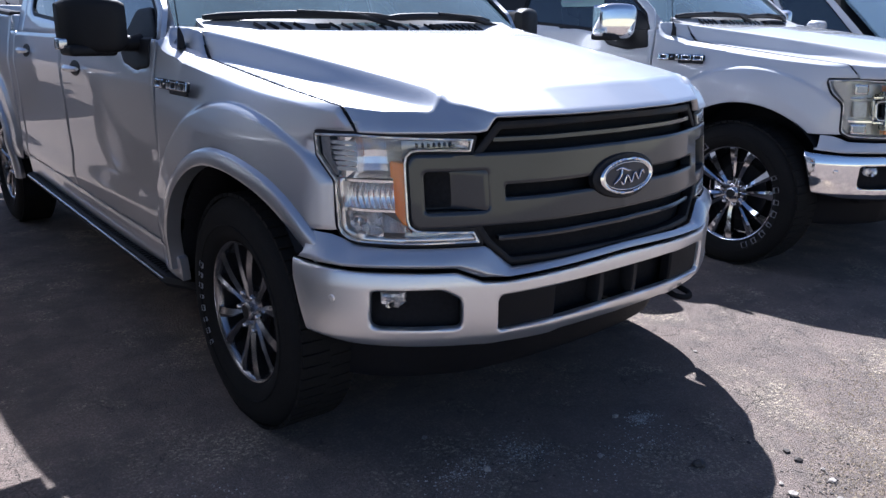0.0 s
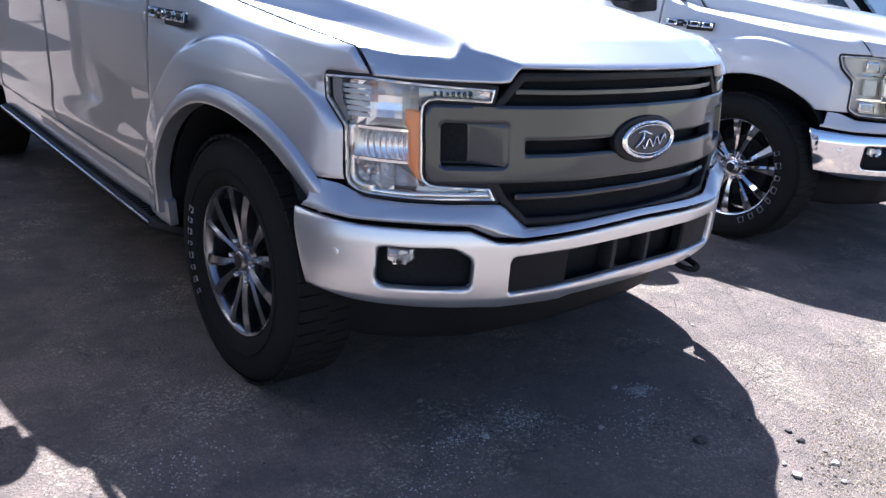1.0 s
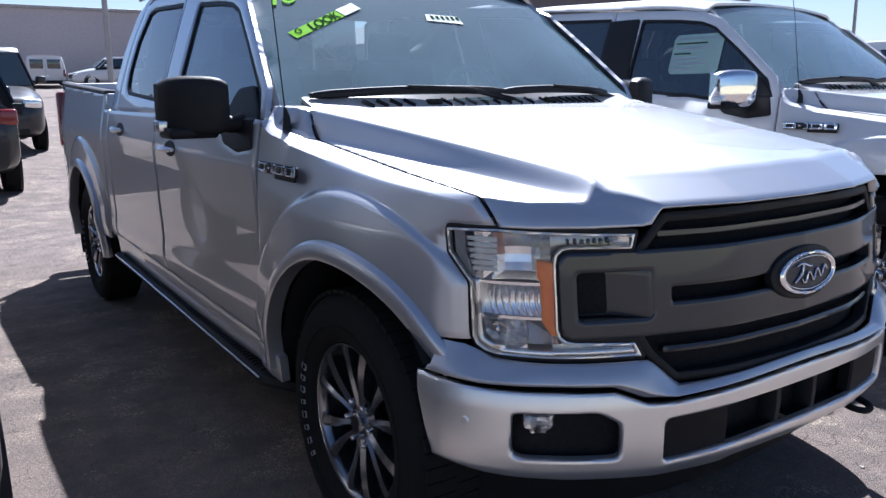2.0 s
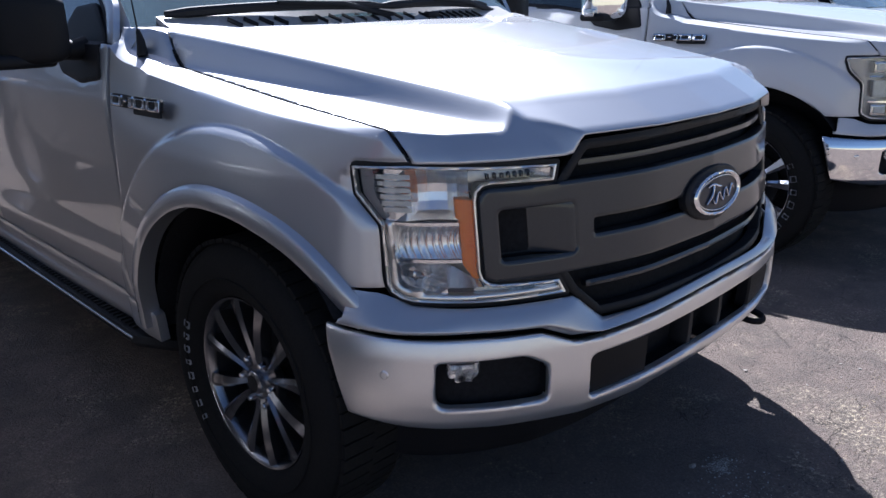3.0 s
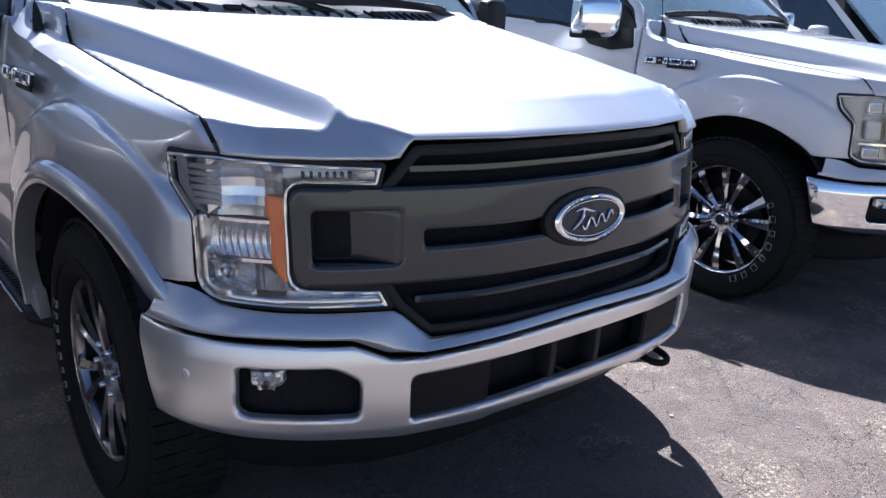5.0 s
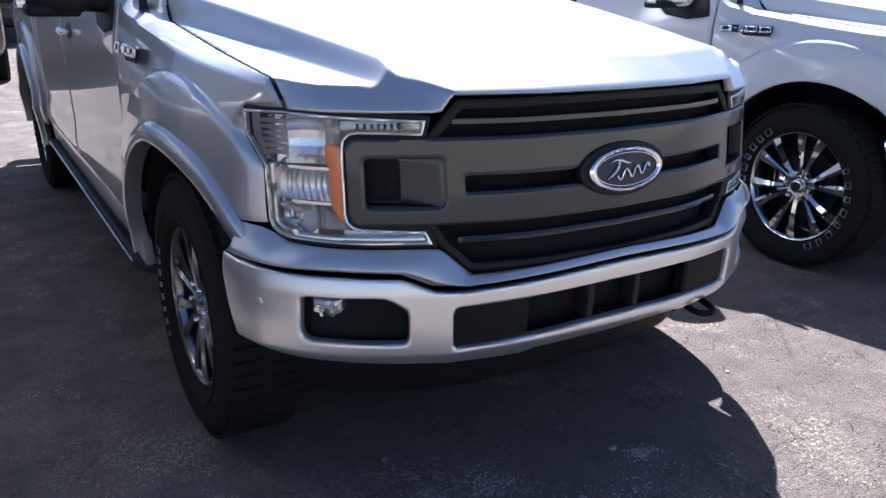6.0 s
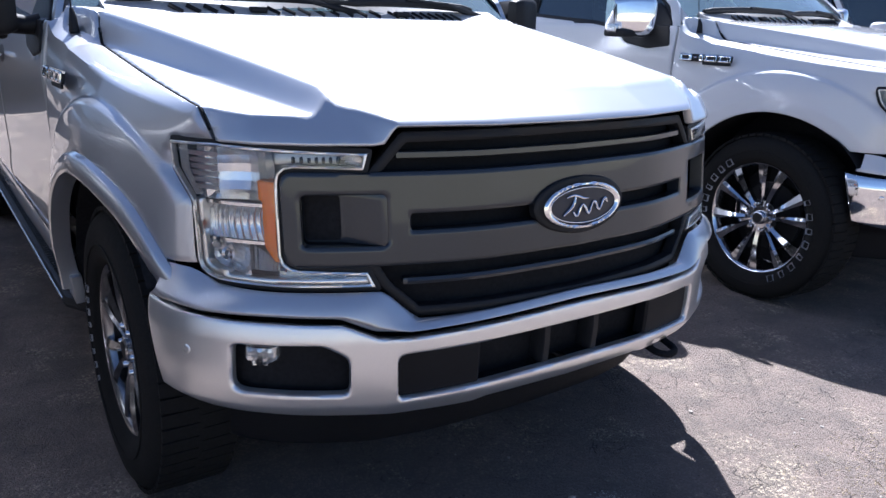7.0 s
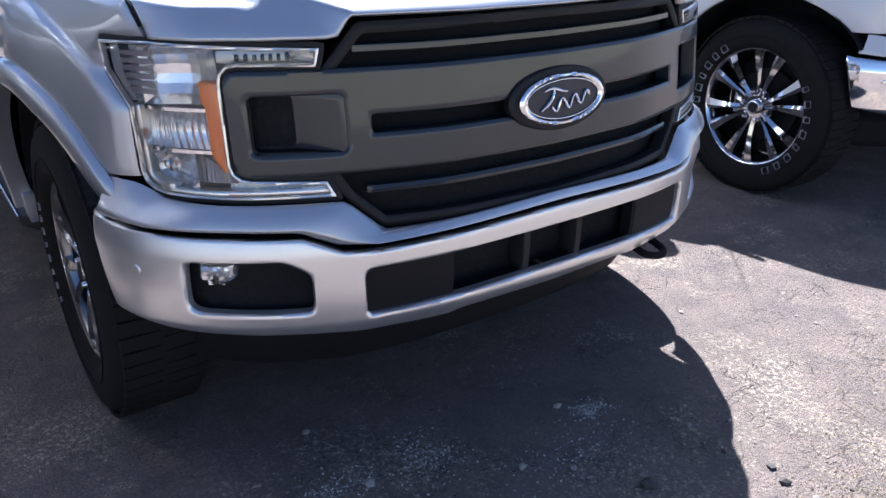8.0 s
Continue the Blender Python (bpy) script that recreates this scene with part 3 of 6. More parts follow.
def wheel(style):
    """A wheel facing -x at the origin: tyre with lettering bars, rim with split spokes, nuts, cap."""
    w = new("wheel")
    silver = style == "silver"
    R = 0.248 if silver else 0.270
    tyre = [(R - 0.010, -0.085), (R + 0.006, -0.112), (R + 0.024, -0.126), (0.330, -0.132), (0.365, -0.126), (0.385, -0.112), (0.398, -0.09), (0.403, -0.05), (0.404, 0.0), (0.403, 0.05), (0.398, 0.075), (0.37, 0.105), (0.30, 0.11), (R - 0.010, 0.08), (R - 0.013, 0.0), (R - 0.010, -0.085)]
    t = part("tyre", lathe(tyre, 72), M_RUBBER, w)
    part("sidewall_ring", lathe([(R + 0.052, -0.1300), (R + 0.0535, -0.1335), (R + 0.056, -0.1335), (R + 0.0575, -0.1300)], 72), M_RUBBER, t)
    lug = []
    for k in range(60):
        for side, off in ((-1, 0), (1, 0.5)):
            m = Matrix.Rotation(2 * math.pi * (k + off) / 60, 4, "X")
            lug.append(moved(block(-0.062 + side * 0.046, side * 0.046 + 0.038, -0.0178, 0.0178, 0.395, 0.4068), m))
    part("tread", join(*lug), M_RUBBER, t)
    # outlined lettering, kept as plain bars
    lo, hi_, half = (0.288, 0.312, 0.0095) if silver else (0.284, 0.314, 0.0150)
    for start, step, count in (((-98, 8.2, 8),) if silver else ((108, 12.6, 8), (-76, 11.4, 8))):
        for k in range(count):
            a = radians(start + (k - count / 2 + 0.5) * step)
            e = 0.0011
            hw = half * (0.7, 1.0, 0.85, 1.1)[k % 4]
            bars = [block(-0.1330, -0.120, -hw, -hw + e, lo, hi_), block(-0.1330, -0.120, hw - e, hw, lo, hi_), block(-0.1330, -0.120, -hw, hw, lo, lo + e), block(-0.1330, -0.120, -hw, hw, hi_ - e, hi_)]
            part("lettering_bar", moved(join(*bars), Matrix.Rotation(a, 4, "X")), M_LETTER, t, "white outlined bar on the sidewall")
    metal = M_ALU if silver else M_PVD
    rim = part("rim", lathe([(R, -0.090), (R, -0.100), (R - 0.003, -0.106), (R - 0.008, -0.104), (R - 0.018, -0.088), (R - 0.020, -0.075)], 72), M_ALU if silver else metal, w)
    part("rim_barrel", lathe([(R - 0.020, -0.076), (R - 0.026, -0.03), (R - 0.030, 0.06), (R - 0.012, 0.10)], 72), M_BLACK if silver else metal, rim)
    # brake disc blackened, black backing disc added: shade behind the spokes put into colour
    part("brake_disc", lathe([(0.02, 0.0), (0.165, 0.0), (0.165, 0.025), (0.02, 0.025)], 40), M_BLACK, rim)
    part("brake_caliper", block(-0.02, 0.04, 0.09, 0.17, -0.07, 0.08, 0.012), M_SATIN, rim)
    part("shade_backing", lathe([(0.005, 0.03), (R - 0.03, 0.05)], 40), M_DEEP, rim)
    n, first = 6, 0.0 if silver else 0.19
    for k in range(n):
        for side in (-1, 1):
            body_ = []
            for f in np.linspace(0, 1, 11):
                r = 0.050 + (R - 0.012 - 0.050) * f
                spread = side * (0.012 + 0.049 * f**1.35)
                half = 0.0095 + (0.015 if silver else 0.019) * f**1.7
                h = -0.074 - 0.022 * math.sin(f * math.pi * 0.55)
                dep = 0.034 + 0.012 * f
                # a ridge nearer the inner edge, so that the two faces of the spoke catch different light
                ridge = spread - side * half * 0.35
                body_.append([(h, spread - half, r), (h - 0.012 * (1 - 0.5 * f), ridge, r), (h, spread + half, r), (h + dep, spread + half * 0.55, r), (h + dep, spread - half * 0.55, r)])
            part("spoke", moved(loft(body_), Matrix.Rotation(2 * math.pi * k / n + first, 4, "X")), metal, rim, "machined grey spoke" if silver else "", 25)
        a = 2 * math.pi * k / n + first + math.pi / n
        m = Matrix.Rotation(a, 4, "X") @ Matrix.Translation((0, 0, 0.068))
        part("lug_nut", moved(lathe([(0.0, -0.098), (0.007, -0.097), (0.0105, -0.088), (0.0115, -0.06)], 10), m), M_CHROME, rim)
        part("nut_well", moved(lathe([(0.0115, -0.0785), (0.0185, -0.0775), (0.020, -0.07)], 16), m), M_BLACK, rim)
    part("hub_plate", lathe([(0.0, -0.076), (0.055, -0.078), (0.085, -0.073), (0.088, -0.05)], 40), metal, rim)
    cap = part("centre_cap", lathe([(0.0, -0.100), (0.027, -0.099), (0.033, -0.094), (0.035, -0.07)], 32), M_SATIN if silver else M_PVD, rim)
    part("cap_disc", lathe([(0.0, -0.1015), (0.024, -0.1005)], 28), M_BLACK, cap)
    return w


WHEELS = {}


def put_wheel(style, truck, x, y, steer=0.0):
    side = -1 if x < 0 else 1
    turn = pose(x, y, WHEEL_Z, 0, 0, steer + (0 if side < 0 else 180))
    if style not in WHEELS:
        w = WHEELS[style] = wheel(style)
    else:
        w = copy_thing(WHEELS[style], Matrix())
    w.parent = truck
    w.matrix_basis = turn
    return w


FACETS = random.Random(11)


def headlight(truck, style, side):
    shape = HEADLIGHT if style == "silver" else LAMP_OLD
    pts = [(s * side, z) for s, z in shape]
    sd = polygon(pts, 0 if style == "silver" else 1)
    lo, hi = min(p[0] for p in pts) - 0.01, max(p[0] for p in pts) + 0.01
    box = (lo, hi, 0.72, 1.07)

    def piece(name, d, depth, mat, parent, cell=0.009, roll=0.003, rim=0.02, label=""):
        return part(name, sheet(d, face(depth), box, cell, roll, rim, INSIDE), mat, parent, label)
    lamp = piece("headlight", sd, 0.075, M_LAMPGREY, truck, 0.012, rim=-0.07)
    lamp["label"] = "clear C-shaped headlight with chrome edge and amber side reflector" if style == "silver" else "clear headlight with bracket-shaped light bar"
    piece("bezel", ring(lambda u, v: sd(u, v) + 0.004, 0.0060), 0.000, M_BEZEL, lamp, 0.003, 0.0015, 0.012, "bright chrome bezel")
    piece("seal", ring(lambda u, v: sd(u, v) - 0.007, 0.014), 0.007, M_BLACK, lamp, 0.006, 0.001, 0.02)
    lens = piece("lens", lambda u, v: sd(u, v) + 0.003, -0.002, G_CLEAR, lamp, 0.012, 0.006, 0.0)
    if style == "silver":
        run = lambda x: side * float(face_s(x))

        def patch(name, surf, xa, xb, za, zb, nu, nv, mat, smooth=0, clip=None):
            """A grid of facets over a stretch of the lamp."""
            us, vs = np.linspace(run(xa), run(xb), nu + 1), np.linspace(za, zb, nv + 1)
            U, V = np.meshgrid(us, vs, indexing="ij")
            verts = [tuple(p) for p in surf(U.ravel(), V.ravel())]
            faces = []
            for i in range(nu):
                for j in range(nv):
                    if clip is None or clip((us[i] + us[i + 1]) / 2, (vs[j] + vs[j + 1]) / 2):
                        q = [i * (nv + 1) + j, (i + 1) * (nv + 1) + j, (i + 1) * (nv + 1) + j + 1, i * (nv + 1) + j + 1]
                        faces.append(q if side > 0 else q[::-1])
            return part(name, (verts, faces), mat, lamp, "", smooth)

        def hollow(xm, zm, rx, rz, edge, dep):
            """A bowl sunk into the lamp round one centre."""
            def surf(u, v):
                r2 = ((u - run(xm)) / rx) ** 2 + ((v - zm) / rz) ** 2
                k = np.clip(1 - r2, 0, 1)[:, None]
                return face(edge)(u, v) * (1 - k) + face(edge + dep)(u, v) * k
            return surf
        within = lambda u, v: bool(sd(np.array([u]), np.array([v]))[0] < -0.008)
        amber = polygon([(s * side, z) for s, z in xz((0.708, 0.797), (0.722, 0.800), (0.739, 0.832), (0.739, 0.930), (0.745, 0.936), (0.745, 0.978), (0.708, 0.972))])
        piece("amber_reflector", amber, 0.010, M_AMBER, lamp, 0.005, 0.002, 0.03, "amber side reflector")
        a, b = sorted((run(0.712), run(0.731)))
        for k in range(9):
            piece("amber_rib", rect(a, b, 0.868 + 0.0065 * k, 0.8705 + 0.0065 * k), 0.007, M_AMBER, lamp, 0.006, 0.0005, 0.004)
        # broad bright band low on the outer side and along the foot
        band = lambda u, v: np.maximum(np.maximum(sd(u, v) + 0.009, -sd(u, v) - 0.028), np.minimum(np.maximum(v - 0.925, np.abs(float(face_s(0.80))) - np.abs(u)), v - 0.764))
        piece("bezel_band", band, 0.006, M_BEZEL, lamp, 0.005, 0.003, 0.02, "broad bright bezel band")
        # dark side wall of the upper chamber
        dark = polygon([(s * side, z) for s, z in xz((0.850, 1.044), (0.862, 1.044), (0.860, 0.985), (0.842, 0.928), (0.836, 0.935), (0.848, 0.985))])
        piece("side_wall", dark, 0.014, M_COWL, lamp, 0.006, 0.001, 0.03)
        a, b = sorted((run(0.738), run(0.838)))
        for z in (0.921, 0.838):
            piece("divider", rect(a, b, z - 0.0035, z + 0.0035), 0.014, M_CHROME, lamp, 0.006, 0.001, 0.05)
        # upper chamber: one deep bowl in large facets, a stepped stack beside it
        patch("upper_bowl", hollow(0.775, 0.985, 0.095, 0.085, 0.020, 0.045), 0.715, 0.840, 0.926, 1.040, 8, 6, M_BOWL, 0, within)
        steps = []
        for j in range(6):
            v = 0.952 + 0.0145 * j
            u0, u1 = run(0.806), run(0.840 + 0.0012 * j)
            q = face(0.012)(np.array([u0, u1, u1, u0]), np.array([v - 0.0048, v - 0.0048, v + 0.0048, v + 0.0048]))
            q[:, 1] += np.array([0.004, 0.0, 0.002, 0.006])
            steps.append(loft([[tuple(p) for p in q], [tuple(p + np.array([0, 0.02, 0])) for p in q]]))
        part("stepped_reflector", join(*steps), M_LAMPGREY, lamp, "", 0)
        # middle chamber: pleated

        def pleats(u, v):
            k = np.abs(np.mod(np.abs(u) * 145, 1.0) - 0.5) * 2
            bow = 0.022 * (1 - ((v - 0.879) / 0.042) ** 2)
            out = face(0.018)(u, v)
            out[..., 1] += bow + 0.0022 * k
            return out
        patch("pleated_reflector", pleats, 0.728, 0.836, 0.842, 0.917, 62, 8, M_BOWL, 20)
        # lower chamber: bowl with a bulb, then slanted fins towards the inner arm
        patch("lower_bowl", hollow(0.805, 0.800, 0.060, 0.050, 0.016, 0.040), 0.766, 0.834, 0.764, 0.835, 7, 6, M_FACET, 0, within)
        c1 = face(0.03)(np.array([run(0.806)]), np.array([0.803]))[0]
        part("bulb", moved(lathe([(0.0, -0.018), (0.009, -0.015), (0.011, 0.0), (0.016, 0.004), (0.016, 0.02)], 18, "y"), Matrix.Translation(Vector(c1))), M_SATIN, lamp)
        for k in range(10):
            u0 = run(0.762 - 0.0068 * k)
            top = 0.832 - 0.0052 * k
            q = face(0.020)(np.array([u0, u0 - side * 0.0055, u0 + side * 0.004, u0 + side * 0.0095]), np.array([top, top, 0.776, 0.776]))
            q[:, 1] += np.array([0.022, 0.016, -0.004, 0.002])
            part("fin", loft([[tuple(p) for p in q], [tuple(p + np.array([0, 0.012, 0])) for p in q]]), M_FACET, lamp, "", 0)
        # arms: dark cells along the top, bright ends
        for za, zb, lower in ((1.009, 1.032, False), (0.750, 0.775, True)):
            a, b = sorted((run(0.565), run(0.72)))
            piece("arm_floor", rect(a, b, za, zb, 0.003), 0.030, M_LAMPGREY, lamp, 0.008, 0.001, 0.0)
            for k in range(7):
                c = run(0.592 + 0.0145 * k)
                piece("arm_cell", rect(c - 0.0036, c + 0.0036, za + 0.004, zb - (0.004 if not lower else 0.011), 0.001), 0.020, M_DEEP if not lower else M_FACET, lamp, 0.005, 0.001, 0.008)
            q = face(0.016)(np.array([run(0.545), run(0.590), run(0.586), run(0.548)]), np.array([za - 0.002, za - 0.002, zb + 0.002, zb + 0.002]))
            q[:, 1] += np.array([0.0, 0.02, 0.006, -0.006])
            part("arm_end", loft([[tuple(p) for p in q], [tuple(p + np.array([0, 0.02, 0])) for p in q]]), M_FACET, lamp, "", 0)
    else:
        sq = lambda xa, xb, za, zb: (*sorted((side * float(face_s(xa)), side * float(face_s(xb)))), za, zb)
        for za, zb in ((0.975, 1.03), (0.775, 0.83)):
            q = sq(0.765, 0.815, za, zb)
            piece("led_block", rect(*q, 0.005), 0.02, M_SATIN, lamp, 0.008, 0.003, 0.05)
            piece("led_lens", rect(q[0] + 0.012, q[1] - 0.012, za + 0.012, zb - 0.012, 0.004), 0.016, M_PALE, lamp, 0.008, 0.002, 0.01)
            piece("amber_reflector", rect(*sq(0.655, 0.692, za, zb - 0.005), 0.004), 0.02, M_AMBER, lamp, 0.008, 0.002, 0.03, "amber marker")
        for q in (sq(0.75, 0.825, 0.955, 0.964), sq(0.75, 0.825, 0.838, 0.847), sq(0.742, 0.752, 0.845, 0.96), sq(0.62, 0.75, 0.960, 0.966), sq(0.62, 0.75, 0.834, 0.84)):
            piece("light_bar", rect(*q, 0.003), 0.012, M_CHROME, lamp, 0.007, 0.002, 0.03)
        piece("centre_block", rect(*sq(0.765, 0.81, 0.862, 0.94), 0.005), 0.03, M_PALE, lamp, 0.008, 0.003, 0.03)
    return lamp


def oval(name, a, b, depth, mat, parent, bulge=0.0, hole=0.0, z=0.895, label=""):
    d = lambda u, v: (np.hypot(u / a, (v - z) / b) - 1) * b
    if hole:
        e = d
        d = lambda u, v: np.maximum(e(u, v), -(e(u, v) + hole))
    return part(name, sheet(d, face(depth), (-a - 0.01, a + 0.01, z - b - 0.01, z + b + 0.01), 0.004, 0.004, 0.02, INSIDE, bulge), mat, parent, label)


def grille(truck, style):
    sd = polygon(GRILLE)
    g = on_face(sd, 0.05, 0.02, M_DEEP, truck, "grille", -0.72, 0.72, 0.65, 1.1, rim=-0.03, label="dark grey grille with wide centre bar and recessed end frames" if style == "silver" else "chrome bar grille")
    bar_mat = M_GRILLE if style == "silver" else M_SATIN
    s = float(face_s(0.703))
    n0, n1 = float(face_s(0.500)), float(face_s(0.670))
    sl = float(face_s(0.449))
    main = minus(lambda u, v: np.maximum(sd(u, v), rect(-s, s, 0.792, 0.998, 0.022)(u, v)), rect(n0, n1, 0.836, 0.950, 0.012), rect(-n1, -n0, 0.836, 0.950, 0.012), rect(-sl, -0.10, 0.868, 0.906, 0.004), rect(0.10, sl, 0.868, 0.906, 0.004))
    main = on_face(main, -0.004, 0.0055, bar_mat, g, "centre_bar", -0.71, 0.71, 0.78, 1.01, 0.0035, 0.035)
    for sgn in (-1, 1):
        # recessed end frame with a slanted inner wall
        a, b = sorted((sgn * n0, sgn * n1))

        def wall(u, v, a=a, b=b, sgn=sgn):
            near = np.clip((abs(n1) - np.abs(u)) / (n1 - n0), 0, 1)
            p, q = face(0.045)(u, v), face(-0.003)(u, v)
            k = np.clip((near - 0.46) / 0.50, 0, 1)[:, None]
            return p * (1 - k) + q * k
        part("end_frame_floor", sheet(rect(a, b, 0.836, 0.950, 0.01), wall, (a, b, 0.836, 0.95), 0.008, 0.001, 0.0, INSIDE), bar_mat, main)
        part("end_frame_vent", sheet(rect(*sorted((sgn * (n1 - 0.46 * (n1 - n0)), sgn * (n1 - 0.004))), 0.842, 0.944, 0.006), face(0.040), (a, b, 0.836, 0.95), 0.008, 0.001, 0.0, INSIDE), M_DEEP, main)
    for z0, z1, w in ((1.024, 1.040, 0.473), (0.741, 0.756, 0.468)):
        on_face(rect(-face_s(w), face_s(w), z0, z1, 0.003), 0.012, 0.006, bar_mat, g, "thin_bar", -w - 0.01, w + 0.01, z0 - 0.01, z1 + 0.01, 0.003, 0.02)
    # border of the upper and lower openings
    on_face(lambda u, v: np.maximum(ring(sd, 0.022)(u, v), -rect(-s, s, 0.80, 0.99)(u, v)), 0.006, 0.008, M_BLACK, g, "border", -0.6, 0.6, 0.65, 1.1, 0.004, 0.03)
    boss = oval("emblem", 0.147, 0.070, -0.014, M_BLACK, g, label="oval emblem with chrome ring on dark blue")
    oval("emblem_field", 0.118, 0.049, -0.020, M_BLUE, boss)
    oval("emblem_rim", 0.126, 0.056, -0.026, M_CHROME, boss, hole=0.0085)
    loop = [(0.108 * math.cos(t), 0.0425 * math.sin(t)) for t in np.linspace(0, 2 * math.pi, 65)]
    part("emblem_ring", tube([(x, float(curve(FACE_X[:5], FACE_Y[:5], abs(x))) - 0.022 + 0.10 * (z - 0.005), 0.895 + z) for x, z in loop], 0.0014, 8), M_CHROME, boss, "", 80)
    # the lettering inside stays a plain wavy stroke
    def stroke(pts, r):
        path = [(x, float(curve(FACE_X[:5], FACE_Y[:5], abs(x))) - 0.023 + 0.10 * (z - 0.895), z) for x, z in pts]
        part("emblem_stroke", tube(path, r, 8), M_CHROME, boss)
    stroke([(0.020 + 0.058 * t, 0.888 + 0.006 * t + 0.0125 * math.sin(9.4 * t)) for t in np.linspace(-1, 1, 33)], [0.0020 + 0.0018 * abs(math.sin(3 * k / 8)) for k in range(33)])
    stroke([(-0.070 + 0.036 * t + 0.012 * math.sin(3 * t), 0.874 + 0.046 * t) for t in np.linspace(0, 1, 13)], [0.0022 + 0.0022 * math.sin(math.pi * k / 12) for k in range(13)])
    stroke([(-0.060 + 0.068 * t, 0.916 + 0.005 * math.sin(5 * t)) for t in np.linspace(0, 1, 13)], [0.0016 + 0.0020 * math.sin(math.pi * k / 12) for k in range(13)])
    return g


def bumper_surf(depth=0.0):
    def surf(s, z):
        a = np.abs(s)
        x, y = np.sign(s) * curve(BUMP_S, BUMP_X, a), curve(BUMP_S, BUMP_Y, a)
        x2, y2 = curve(BUMP_S, BUMP_X, a + 0.003), curve(BUMP_S, BUMP_Y, a + 0.003)
        x0, y0 = curve(BUMP_S, BUMP_X, np.maximum(a - 0.003, 0)), curve(BUMP_S, BUMP_Y, np.maximum(a - 0.003, 0))
        tx, ty = x2 - x0, y2 - y0
        k = np.hypot(tx, ty)
        inn = depth + curve((0.40, 0.435, 0.475, 0.56, 0.62, 0.66, 0.70), (0.055, 0.03, 0.006, 0.0, 0.001, 0.008, 0.025), z)
        return np.stack((x - np.sign(s) * inn * ty / k, y + inn * tx / k, z), -1)
    return surf


def bx(*pts):
    return [(float(bump_s(x)), z) for x, z in pts]


